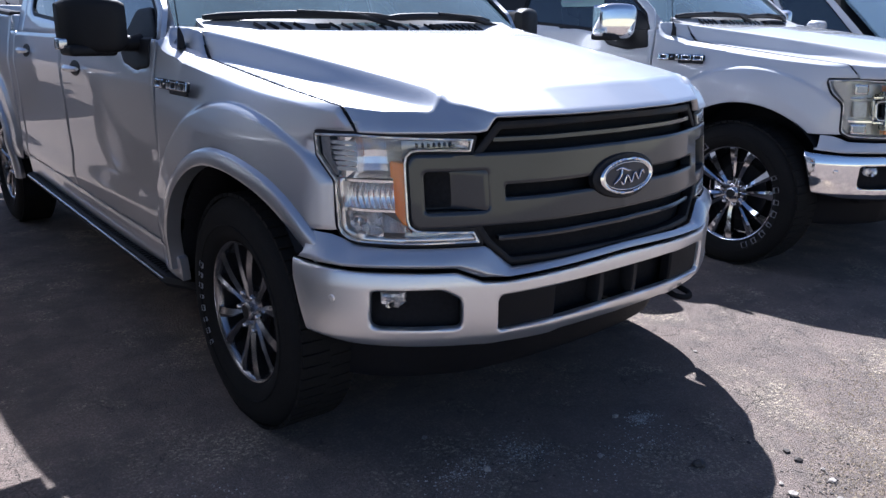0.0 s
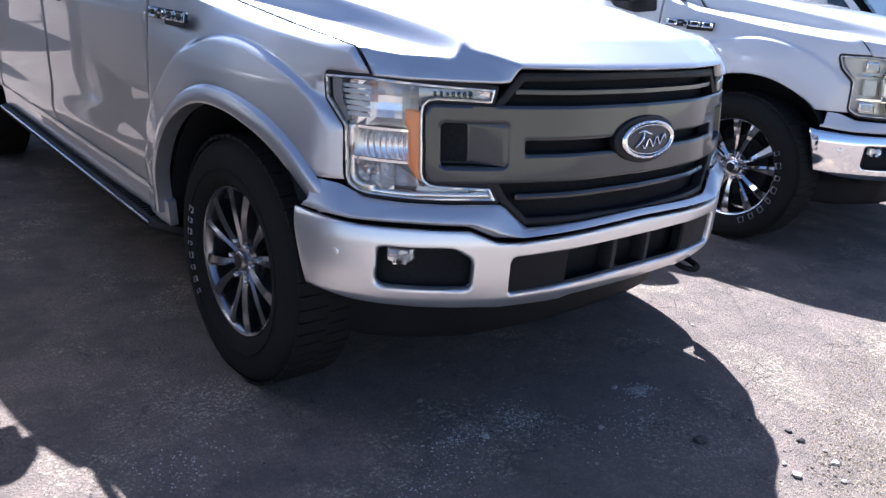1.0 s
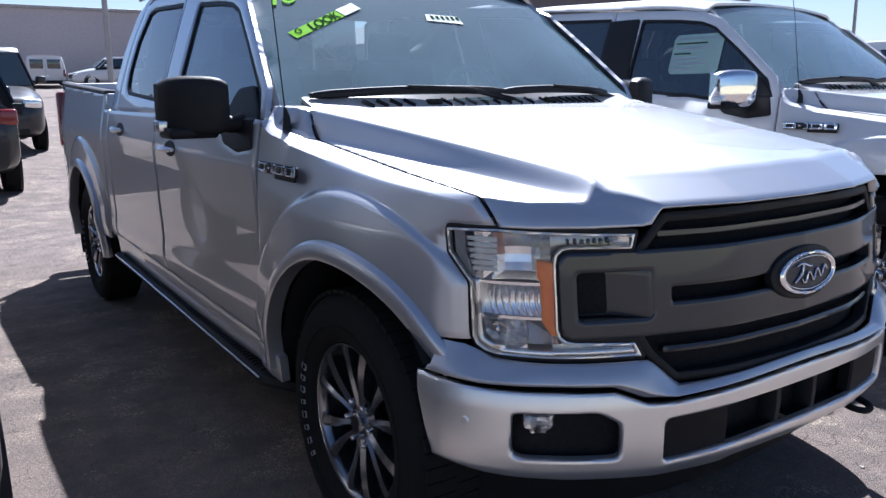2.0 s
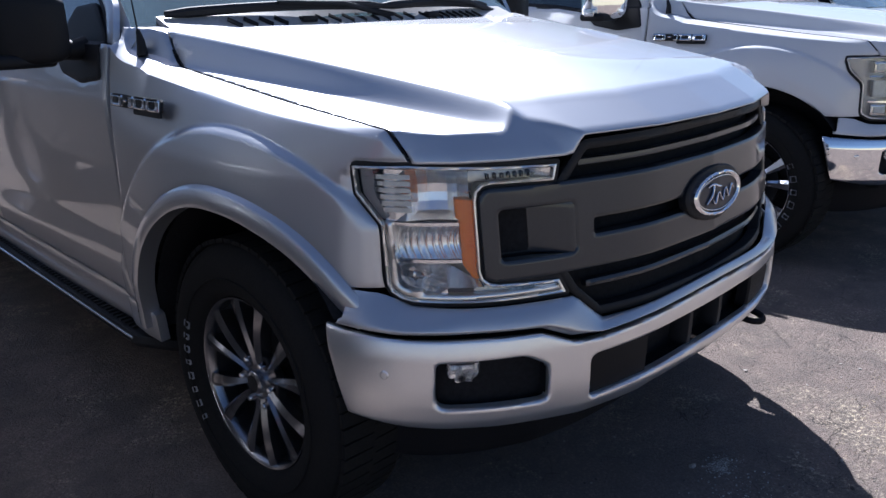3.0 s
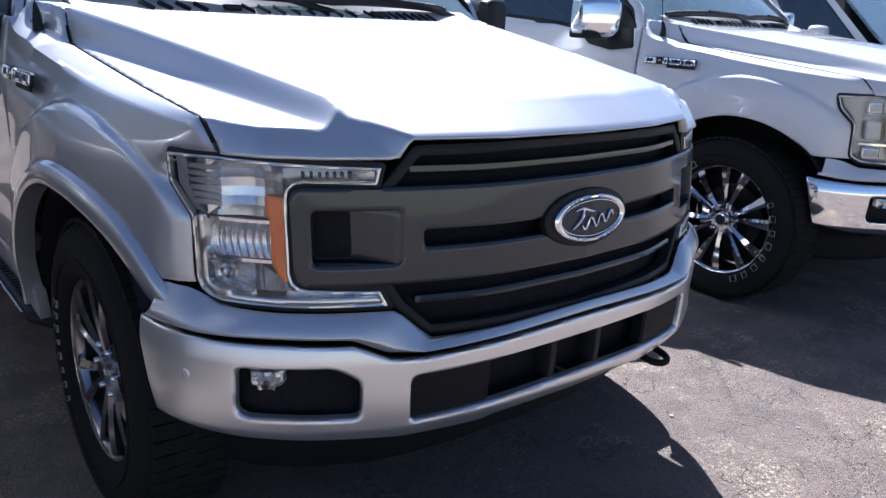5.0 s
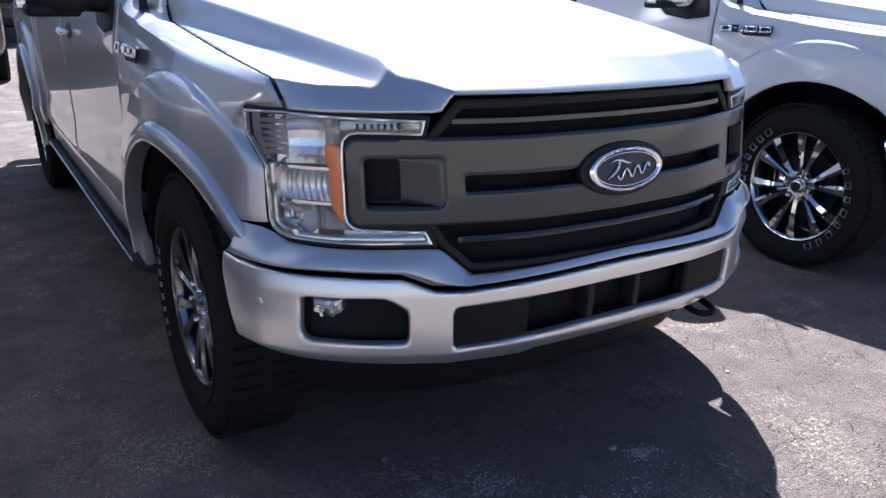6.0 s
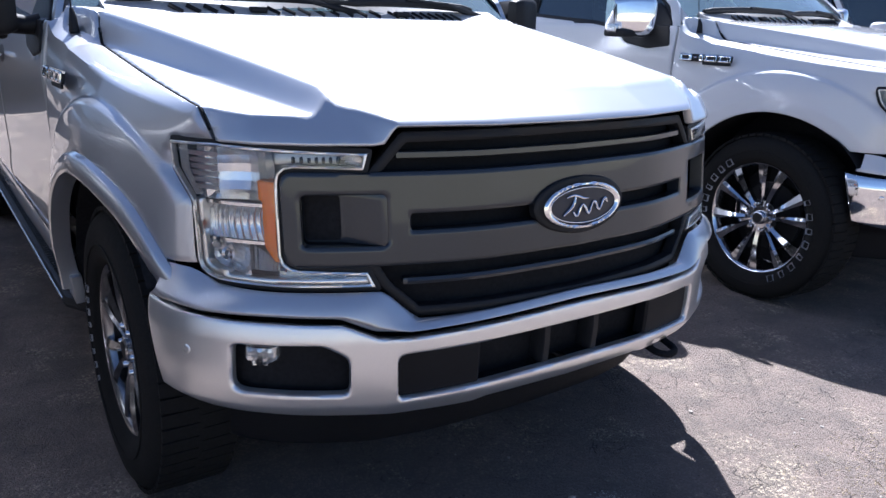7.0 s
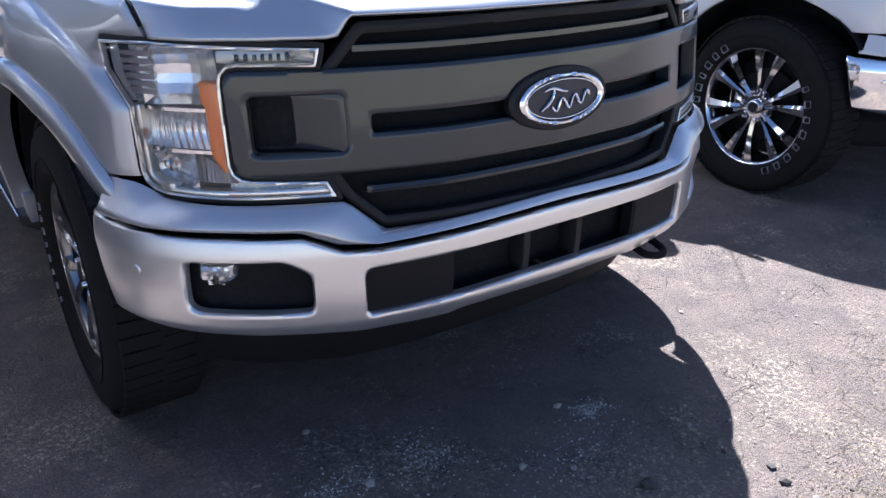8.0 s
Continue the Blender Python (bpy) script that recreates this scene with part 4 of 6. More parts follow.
def front_bumper(truck, style):
    skin = M_BUMPER if style == "silver" else M_CHROME
    edge = bx((0, 0.648), (0.47, 0.633), (0.545, 0.639), (0.615, 0.670), (0.74, 0.674), (0.86, 0.674), (0.93, 0.684), (0.912, 0.47), (0.86, 0.446), (0.5, 0.432), (0.30, 0.426), (0.26, 0.436), (0, 0.436))
    edge[6] = (float(np.interp(0.595, BUMP_Y, BUMP_S)), 0.684)
    edge[7] = (float(np.interp(0.535, BUMP_Y, BUMP_S)), 0.47)
    full = polygon([p for p in edge] + [(-s, z) for s, z in edge[::-1]])
    fog = polygon(bx((0.655, 0.621), (0.605, 0.590), (0.605, 0.502), (0.806, 0.504), (0.820, 0.515), (0.818, 0.618)), 2)
    mid = polygon(bx((0, 0.598), (0.49, 0.592), (0.502, 0.582), (0.50, 0.482), (0, 0.492)) + [(-s, z) for s, z in bx((0, 0.598), (0.49, 0.592), (0.502, 0.582), (0.50, 0.482), (0, 0.492))[::-1]], 1)
    both_fogs = lambda u, v: fog(np.abs(u), v)
    e = float(BUMP_S[-1])
    b = part("front_bumper", sheet(minus(full, both_fogs, mid), bumper_surf(), (-e, e, 0.42, 0.70), 0.004, 0.008, 0.016, INSIDE), skin, truck, "silver painted steel bumper with fog lamp openings" if style == "silver" else "chrome steel bumper with fog lamp openings")
    for sgn in (1, -1):
        back = part("fog_lamp_recess", sheet(lambda u, v: fog(np.abs(u), v) - 0.012, bumper_surf(0.045), (*sorted((sgn * 0.62, sgn * 1.05)), 0.48, 0.64), 0.015, 0.0, -0.03, INSIDE), M_DEEP, b)
        c = sgn * float(bump_s(0.772))
        lit = lambda u, v: np.maximum(np.maximum(np.hypot(u - c, 1.05 * (v - 0.612)) - 0.050, fog(np.abs(u), v) + 0.004), np.abs(u - c) - 0.040)
        lamp = part("fog_lamp", sheet(lit, bumper_surf(0.020), (c - 0.07, c + 0.07, 0.53, 0.64), 0.005, 0.008, 0.02, INSIDE), M_BOWL, b, "chrome fog lamp with faceted reflector")
        part("fog_lens", sheet(lambda u, v: lit(u, v) + 0.002, bumper_surf(0.008), (c - 0.07, c + 0.07, 0.53, 0.64), 0.006, 0.010, 0.0, INSIDE), G_CLEAR, lamp)
        # a bowl of small facets above a dark bulb cap
        quads = []
        for i in range(7):
            for j in range(5):
                u, v = c - 0.036 + 0.0120 * i, 0.574 + 0.0105 * j
                us, vs = np.array([u - 0.0055, u + 0.0055, u + 0.0055, u - 0.0055]), np.array([v - 0.0047, v - 0.0047, v + 0.0047, v + 0.0047])
                if lit(us, vs).max() > 0.001 or (abs(u - c) < 0.008 and v < 0.586):
                    continue
                q = bumper_surf(0.012)(us, vs)
                ta, tb = FACETS.uniform(-0.5, 0.5), FACETS.uniform(-0.6, 0.5)
                q[:, 1] += ta * (us - u) + tb * (vs - v)
                quads.append(loft([[tuple(p) for p in q], [tuple(p + np.array([0, 0.006, 0])) for p in q]]))
        part("fog_facets", join(*quads), M_FACET, lamp, "", 0)
        p0 = bumper_surf(0.010)(np.array([c]), np.array([0.577]))[0]
        part("bulb_cap", moved(lathe([(0.0, -0.002), (0.006, -0.001), (0.007, 0.006), (0.007, 0.015)], 16, "y"), Matrix.Translation(Vector(p0))), M_BLACK, lamp)
        sc = sgn * float(bump_s(0.886))
        part("parking_sensor", sheet(lambda u, v: np.hypot(u - sc, v - 0.588) - 0.011, bumper_surf(-0.002), (sc - 0.02, sc + 0.02, 0.57, 0.61), 0.003, 0.002, 0.006, INSIDE), M_BUMPER if style == "silver" else M_CHROME, b)
        part("plate_pad", sheet(rect(*sorted((sgn * float(bump_s(0.29)), sgn * float(bump_s(0.505)))), 0.478, 0.600, 0.01), bumper_surf(0.016), (*sorted((sgn * 0.25, sgn * 0.56)), 0.47, 0.61), 0.006, 0.006, 0.03, INSIDE), M_PAD, b, "black textured plastic pad")
        for x in (0.085,):
            q = sgn * float(bump_s(x))
            part("intake_rib", sheet(rect(q - 0.011, q + 0.011, 0.486, 0.60), bumper_surf(0.02), (q - 0.02, q + 0.02, 0.48, 0.61), 0.006, 0.003, 0.05, INSIDE), M_BLACK, b)
        hook = [(sgn * 0.389, 0.30, 0.432), (sgn * 0.389, 0.19, 0.408)] + [(sgn * (0.427 - 0.038 * math.cos(a)), 0.165 - 0.038 * math.sin(a), 0.402 - 0.007 * math.sin(a)) for a in np.linspace(0, math.pi, 13)] + [(sgn * 0.465, 0.19, 0.408), (sgn * 0.465, 0.30, 0.432)]
        if sgn < 0:
            hook = [(x, y + 0.07, z + 0.03) for x, y, z in hook]
        part("tow_hook", tube(hook, 0.0105, 10), M_DEEP, b, "black steel tow hook")
    part("intake_floor", sheet(lambda u, v: mid(u, v) - 0.012, bumper_surf(0.075), (-0.56, 0.56, 0.46, 0.62), 0.02, 0.0, -0.06, INSIDE), M_DEEP, b)
    part("air_dam", sheet(rect(-e + 0.12, e - 0.12, 0.27, 0.47, 0.02), lambda s, z: bumper_surf(0.10)(s, z) + np.stack((0 * s, 0.25 * (0.46 - z), 0 * s), -1), (-e, e, 0.26, 0.48), 0.02, 0.004, 0.02, INSIDE), M_PAD, b, "black plastic air dam under the bumper")
    # painted upper strip: a shelf from the lamps out to the bumper line
    top_pts = ((0, 0.672), (0.443, 0.668), (0.515, 0.735), (0.82, 0.738), (0.846, 0.764), (0.860, 0.769), (1.0, 0.769))
    low_pts = ((0, 0.660), (0.47, 0.645), (0.545, 0.651), (0.615, 0.682), (0.74, 0.686), (0.86, 0.686), (0.93, 0.696))
    ts, tz = [float(face_s(min(x, 0.96))) for x, _ in top_pts], [z for _, z in top_pts]
    end_f, end_b = float(np.interp(0.562, FACE_Y, FACE_S)), float(BUMP_S[-1]) - 0.06

    def strip(q, v):
        """q: share of the way round to the arch; v: 0 at the bumper line to 1 at the lamps."""
        a = np.abs(q)
        sf, sb = a * end_f, a * end_b
        P = face(-0.005)(np.sign(q) * sf, np.interp(sf, ts, tz))
        P[:, 0] += np.sign(q) * arch_bulge(P[:, 1], P[:, 2])
        zb = np.interp(sb, [float(bump_s(min(x, 0.92))) for x, _ in low_pts], [z for _, z in low_pts])
        B = bumper_surf(-0.006)(np.sign(q) * sb, np.full_like(sb, 0.60))
        B[:, 2] = zb
        out = np.clip(v, 0, 1)
        h = 1 - (1 - out) ** 1.55
        k = out**1.35
        R = B * (1 - k)[:, None] + P * k[:, None]
        R[:, 2] = B[:, 2] * (1 - h) + np.maximum(P[:, 2], B[:, 2] + 0.022) * h
        tuck = np.clip(0.16 - v, 0, 1) / 0.16
        R[:, 1] += 0.02 * tuck**2
        # towards the arch the strip follows the wing
        F = flank(np.maximum(sf, 0.6), np.minimum(R[:, 2], 0.99))
        F[:, 0] *= -np.sign(q)
        w = (step01(0.74, 0.92, a) * out)[:, None]
        return R * (1 - w) + F * w
    part("bumper_top_strip", sheet(rect(-0.972, 0.972, 0, 1), strip, (-1.0001, 1.0001, -0.0001, 1.0001), 0.016, 0.0, 0.02, INSIDE), M_SILVER if style == "silver" else M_WHITE, b, "body-coloured strip between bumper and lamps")
    return b


def door_handle(parent, y, z, mat):
    x = -float(side_x(np.array([z]))[0])
    rings = []
    for f in np.linspace(0, 1, 12):
        h = 0.016 * (0.55 + 0.45 * math.sin(math.pi * f))
        out = 0.012 + 0.030 * math.sin(math.pi * min(max(f, 0.04), 0.96)) ** 0.5
        rings.append([(x - out, y - 0.11 + 0.22 * f, z - h), (x - out - 0.010, y - 0.11 + 0.22 * f, z), (x - out, y - 0.11 + 0.22 * f, z + h), (x - out + 0.012, y - 0.11 + 0.22 * f, z)])
    part("door_handle", loft(rings), mat, parent, "body-coloured pull handle")
    part("handle_cup", sheet(lambda u, v: np.hypot((u - y) / 0.085, (v - z) / 0.035) * 0.035 - 0.035, lambda u, v: side_wall(u, v) + np.array([-0.002, 0, 0]), (y - 0.1, y + 0.1, z - 0.05, z + 0.05), 0.008, 0.001, 0.0, INSIDE), M_BLACK, parent)


FRONT_WIN = [(1.575, 1.19), (1.590, 1.30), (1.625, 1.38), (1.845, 1.555), (2.03, 1.692), (2.13, 1.728), (2.30, 1.750), (2.575, 1.770), (2.590, 1.318), (2.10, 1.285), (1.95, 1.265), (1.84, 1.20), (1.70, 1.172)]
REAR_WIN = [(2.835, 1.334), (2.825, 1.792), (3.40, 1.822), (3.50, 1.805), (3.61, 1.66), (3.635, 1.50), (3.60, 1.405), (3.52, 1.372)]


def door_foot(y):
    """Height of the lower edge of the doors, rising gently to the rear."""
    return 0.50 + 0.03 * (y - 1.53)


def bed_top(y):
    return 1.397 + 0.045 * (y - 3.99)


def bed_wall(y, z):
    """Side of the load bed, drawn in towards the tail."""
    return side_wall(y, z) + np.stack((0.06 * step01(5.25, 5.85, y) + 0.006 * (y - 3.9), 0 * y, 0 * y), -1)


def cab_side(truck, side, style):
    """Doors with windows, handles and pillars on one side."""
    paint = M_SILVER if style == "silver" else M_WHITE
    fl = (lambda vf: vf) if side < 0 else mirrored
    belt = 1.285
    for name, y0, y1, win, hy in (("front_door", 1.535, 2.795, FRONT_WIN, 2.53), ("rear_door", 2.805, 3.80, REAR_WIN, 3.49)):
        wsd = polygon(win, 1)
        arch = lambda u, v: 0.565 - np.hypot(u - 4.63, v - 0.42)
        low = minus(lambda u, v: np.maximum(np.maximum(rect(y0, y1, 0.48, belt, 0.012)(u, v), door_foot(u) - v), arch(u, v)), wsd)
        body = part(name, fl(sheet(low, side_wall, (y0 - 0.01, y1 + 0.01, 0.49, belt + 0.01), 0.011, 0.005, 0.02, INSIDE)), paint, truck, "front door with body-coloured handle" if name == "front_door" else "rear door with body-coloured handle")
        frame = [(1.535, 1.19), (1.552, 1.31), (1.582, 1.395), (1.80, 1.578), (2.00, 1.738), (2.10, 1.775), (2.28, 1.802), (2.795, 1.838), (2.795, 1.285), (1.95, 1.285), (1.84, 1.285), (1.555, 1.285)] if name == "front_door" else [(2.805, 1.285), (2.805, 1.840), (3.43, 1.872), (3.58, 1.850), (3.70, 1.68), (3.745, 1.48), (3.745, 1.285)]
        fsd = polygon(frame)
        part("window_frame", fl(sheet(minus(lambda u, v: np.maximum(fsd(u, v), belt - v), wsd), house, (1.52, 3.80, 1.16, 1.9), 0.014, 0.004, 0.02, INSIDE)), paint, body)
        part("window_seal", fl(sheet(ring(lambda u, v: wsd(u, v) - 0.004, 0.022), lambda u, v: np.where((v > belt)[:, None], house(u, v), side_wall(u, v)) + np.array([0.004, 0, 0]), (1.52, 3.80, 1.15, 1.9), 0.012, 0.001, 0.01, INSIDE)), M_BLACK, body)
        glass = part("door_window", fl(sheet(lambda u, v: wsd(u, v) + 0.006, lambda u, v: house(u, v) + np.array([0.014, 0, 0]), (1.52, 3.80, 1.15, 1.9), 0.03, 0.0, 0.0, INSIDE)), G_TINT if name == "rear_door" or style == "white" else G_SCREEN, body)
        if style == "white" and name == "rear_door":
            part("pillar_trim", fl(sheet(rect(2.585, 2.83, 1.33, 1.775, 0.004), lambda u, v: house(u, v) + np.array([-0.004, 0, 0]), (2.58, 2.84, 1.29, 1.82), 0.02, 0.002, 0.006, INSIDE)), M_BLACK, body, "black trim over the middle pillar")
        if side < 0:
            door_handle(body, hy, 1.138 if name == "front_door" else 1.19, paint)
        else:
            x = 0.965
            part("door_handle", block(x, x + 0.04, hy - 0.11, hy + 0.11, 1.135, 1.165, 0.01), paint, body)
        if name == "front_door":
            # corner patch and mirror
            part("mirror_patch", fl(sheet(polygon([(1.556, 1.186), (1.588, 1.31), (1.68, 1.40), (1.82, 1.39), (1.93, 1.265), (1.845, 1.192), (1.70, 1.168)], 1), lambda u, v: np.where((v > belt)[:, None], house(u, v), side_wall(u, v)) + np.array([-0.005, 0, 0]), (1.55, 1.95, 1.16, 1.42), 0.008, 0.003, 0.016, INSIDE)), M_BLACK, body)
            mirror(body, side, style)
    arch = lambda u, v: 0.52 - np.hypot(u - 4.63, v - 0.42)
    part("sill", fl(sheet(lambda u, v: np.maximum(rect(1.40, 3.86, 0.40, 0.60)(u, v), v - door_foot(u) + 0.004), side_wall, (1.39, 3.87, 0.39, 0.60), 0.014, 0.004, 0.03, INSIDE)), paint, truck)
    # rear pillar and the strip behind the doors
    part("rear_pillar", fl(join(sheet(polygon([(3.75, 1.285), (3.75, 1.48), (3.705, 1.685), (3.585, 1.856), (3.43, 1.876), (3.60, 1.885), (3.78, 1.82), (3.90, 1.62), (3.945, 1.285)]), house, (3.3, 3.96, 1.27, 1.92), 0.016, 0.004, 0.02, INSIDE), sheet(rect(3.808, 3.945, 0.55, 1.29), side_wall, (3.80, 3.95, 0.54, 1.3), 0.016, 0.004, 0.02, INSIDE))), paint, truck)
    # front pillar beside the windscreen
    rings = []
    for f in np.linspace(-0.07, 1, 11):
        a = Vector(screen(np.array([-0.86 + 0.125 * f]), np.array([f]))[0])
        b = Vector(house(np.array([1.522 + 0.555 * f]), np.array([1.29 + 0.50 * f]))[0]) + Vector((0.030, 0.012, 0))
        rings.append([tuple(a + Vector((0.012, 0.01, -0.01))), tuple(a), tuple(a * 0.6 + b * 0.4 + Vector((-0.002, -0.001, 0.0))), tuple(b), tuple(b + Vector((0.03, 0.03, -0.02)))])
    part("front_pillar", fl(loft(rings)), paint, truck)


def mirror(body, side, style):
    fl = (lambda vf: vf) if side < 0 else mirrored
    cap = M_BLACK if style == "silver" else M_CHROME
    shell = []
    for f, (hy, hz, zc) in zip(np.linspace(0, 1, 9), ((0.04, 0.085, 0), (0.06, 0.10, 0), (0.068, 0.105, 0), (0.07, 0.107, 0), (0.07, 0.108, 0), (0.07, 0.107, 0), (0.068, 0.104, 0), (0.06, 0.096, 0), (0.04, 0.08, 0))):
        x = -1.005 - 0.205 * f
        loop = []
        for k in range(24):
            a = 2 * math.pi * k / 24
            c, s_ = math.cos(a), math.sin(a)
            ry = hy * (1.0 if c < 0 else 0.5)
            loop.append((x, 1.66 + 0.10 * f + ry * math.copysign(abs(c) ** 0.5, c), 1.330 + 0.94 * hz * math.copysign(abs(s_) ** 0.34, s_)))
        shell.append(loop)
    m = part("door_mirror", fl(loft(shell)), cap, body, "black plastic door mirror" if style == "silver" else "chrome-capped door mirror")
    part("mirror_arm", fl(tube([(-0.93, 1.70, 1.27), (-0.97, 1.70, 1.265), (-1.04, 1.70, 1.275)], [0.035, 0.03, 0.035], 12)), M_BLACK, m)
    part("mirror_lower", fl(block(-1.20, -1.03, 1.655, 1.80, 1.222, 1.262, 0.015)), M_BLACK, m)
    part("mirror_lamp", fl(block(-1.225, -1.19, 1.70, 1.76, 1.245, 1.285, 0.006)), M_SATIN, m, "clear side repeater")
    part("mirror_glass", fl(block(-1.20, -1.03, 1.782, 1.786, 1.26, 1.42, 0.002)), M_CHROME, m)


def flank_at(y, z):
    return float(flank(np.array([float(np.interp(y, FACE_Y, FACE_S))]), np.array([z]))[0][0])


def arch_trim(yc, at):
    """A flat flange round the wheel opening."""
    rings = []
    for k in range(61):
        a = radians(3 + 146 * k / 60) if yc < 2 else radians(-4 + 188 * k / 60)
        dy, dz = math.cos(a), math.sin(a)
        y, z = yc + 0.492 * dy, 0.42 + 0.492 * dz
        x = at(yc + 0.52 * dy, 0.42 + 0.52 * dz)
        q = lambda off, out: (x + out, yc + (0.492 + off) * dy, 0.42 + (0.492 + off) * dz)
        rings.append([q(0.052, 0.004), q(0.048, -0.012), q(0.040, -0.019), q(0.006, -0.026), q(-0.004, -0.022), q(-0.006, 0.03), q(0.03, 0.03)])
    return loft(rings)


def badge(parent, side):
    """The wing badge, its lettering kept as plain bars."""
    fl = (lambda vf: vf) if side < 0 else mirrored
    y0 = 1.188

    def surf(u, v):
        return side_wall(u, v + 0.012) + np.array([-0.004, 0, -0.012])
    plate = part("wing_badge", fl(sheet(rect(y0, y0 + 0.295, 1.1165, 1.1525, 0.006), surf, (y0, y0 + 0.30, 1.11, 1.16), 0.006, 0.002, 0.008, INSIDE)), M_BLACK, parent, "chrome badge with plain raised bars")
    part("badge_foot", fl(sheet(rect(y0 + 0.004, y0 + 0.16, 1.103, 1.1165, 0.003), surf, (y0, y0 + 0.17, 1.10, 1.12), 0.005, 0.001, 0.006, INSIDE)), M_BLACK, plate)
    for k, (at, w, open_) in enumerate(((0.004, 0.070, True), (0.080, 0.070, True), (0.156, 0.024, False), (0.190, 0.020, False), (0.222, 0.070, True))):
        a = y0 + at
        d = rect(a, a + w, 1.119, 1.152, 0.005) if k != 3 else rect(a, a + w, 1.133, 1.140, 0.002)
        if open_:
            d = minus(d, rect(a + 0.016, a + w - 0.016, 1.128, 1.1435, 0.003))
        part("badge_bar", fl(sheet(d, lambda u, v: surf(u, v) + np.array([-0.005, 0, 0]), (a - 0.004, a + w + 0.004, 1.11, 1.16), 0.003, 0.002, 0.010, INSIDE)), M_CHROME, plate)


def board_rise(y):
    return 0.0375 * (y - 1.45)


def pickup(place, style, label):
    truck = thing("pickup_truck", place, label, "pickup truck", "parked pickups")
    paint = M_SILVER if style == "silver" else M_WHITE
    # hood
    def hood_sd(x, v):
        P = hood_skin(x, v)
        return np.maximum(hood_edge(P[..., 0], P[..., 1]) + 0.0032, 0.004 - v)
    hood = part("hood", sheet(hood_sd, hood_skin, (-0.92, 0.92, 0.0, 1.6), 0.010, 0.0025, 0.02, INSIDE), paint, truck, "raised twin-crease hood", 75)
    for sx in (-0.28, 0.30):
        part("washer_nozzle", block(sx - 0.03, sx + 0.03, 1.44, 1.475, 1.325, 1.345, 0.006), M_BLACK, hood)
    # front wings
    sdl = polygon([(s, z) for s, z in (HEADLIGHT if style == "silver" else LAMP_OLD)], 1)

    def wing_sd(s, v):
        x, y = face_plan(s)
        P = flank(s, v)
        d = np.maximum(0.492 - np.hypot(y - 0.94, v - 0.42), y - 1.527 - 0.045 * step01(1.21, 1.25, v))
        d = np.maximum(d, np.where(v > 1.232, np.maximum(0.001 - hood_edge(P[..., 0], y), 0.60 + P[..., 0]), -1))
        d = np.maximum(d, np.where(y < 1.25, v - 1.232, v - 1.50))
        d = np.maximum(d, np.where(y < 0.8, 0.774 - v, 0.42 - v))
        zz = P[..., 2]
        d = np.maximum(d, -(sdl(s, np.where(y < 0.62, np.minimum(zz, v), v)) - 0.005))
        return np.maximum(d, 0.416 - y)
    s1 = float(np.interp(1.53, FACE_Y, FACE_S))
    wing = sheet(wing_sd, flank, (0.80, s1 + 0.06, 0.40, 1.51), 0.0075, 0.003, 0.02, INSIDE)
    for side in (-1, 1):
        fl = (lambda vf: vf) if side < 0 else mirrored
        w = part("front_wing", fl(wing), paint, truck)
        if style == "silver":
            part("arch_trim", fl(arch_trim(0.94, flank_at)), M_SILVER, w, "raised wheel arch flange")
        part("hood_seal", fl(tube([(-float(seam_x(np.array([y]))[0]) + 0.0006, y, float(hood_z(seam_x(np.array([y])), np.array([y]))[0]) - 0.0028) for y in np.linspace(0.428, 1.37, 110)], 0.0030, 6)), M_DEEP, w)
        badge(w, side)
        part("wheel_liner", fl(([(x, 0.94 + r * math.cos(a), 0.42 + r * math.sin(a)) for a in np.linspace(0.02, math.pi - 0.62, 24) for x, r in ((-0.94, 0.497), (-0.62, 0.497), (-0.60, 0.02))], [[k * 3 + j, k * 3 + j + 1, k * 3 + j + 4, k * 3 + j + 3] for k in range(23) for j in range(2)])), M_DEEP, w)
        headlight(truck, style, side)
        cab_side(truck, side, style)
        # bed side
        def bed_sd(y, z):
            return np.maximum(np.maximum(rect(3.965, 5.80, 0.52, 1.60, 0.015)(y, z), z - bed_top(y) + 0.012), 0.492 - np.hypot(y - 4.63, z - 0.42))
        bed = part("bed_side", fl(sheet(bed_sd, bed_wall, (3.95, 5.82, 0.50, 1.52), 0.016, 0.008, 0.03, INSIDE)), paint, truck)
        stations = [(y, float(bed_wall(np.array([y]), np.array([1.40]))[0][0]), bed_top(y)) for y in np.linspace(3.97, 5.79, 12)]
        part("bed_rail", fl(loft([[(x - 0.003, y, t - 0.022), (x - 0.002, y, t - 0.004), (x + 0.010, y, t + 0.002), (x + 0.070, y, t), (x + 0.082, y, t - 0.008), (x + 0.082, y, t - 0.03)] for y, x, t in stations])), M_BLACK, bed)
        part("bed_inner", fl(loft([[(x + 0.058, y, 0.80), (x + 0.058, y, t - 0.012), (x + 0.076, y, t - 0.012), (x + 0.076, y, 0.80)] for y, x, t in stations])), paint, bed)
        part("wheel_liner", fl(([(x, 4.63 + r * math.cos(a), 0.42 + r * math.sin(a)) for a in np.linspace(-0.35, math.pi + 0.35, 24) for x, r in ((-0.94, 0.497), (-0.62, 0.497), (-0.60, 0.02))], [[k * 3 + j, k * 3 + j + 1, k * 3 + j + 4, k * 3 + j + 3] for k in range(23) for j in range(2)])), M_DEEP, bed)
        if style == "silver":
            part("arch_trim", fl(arch_trim(4.63, lambda y, z: float(bed_wall(np.array([y]), np.array([z]))[0][0]))), M_SILVER, bed, "raised wheel arch flange")
        part("tail_light", fl(block(-0.90, -0.82, 5.79, 5.86, 0.98, 1.40, 0.02)), M_REDLAMP, truck)
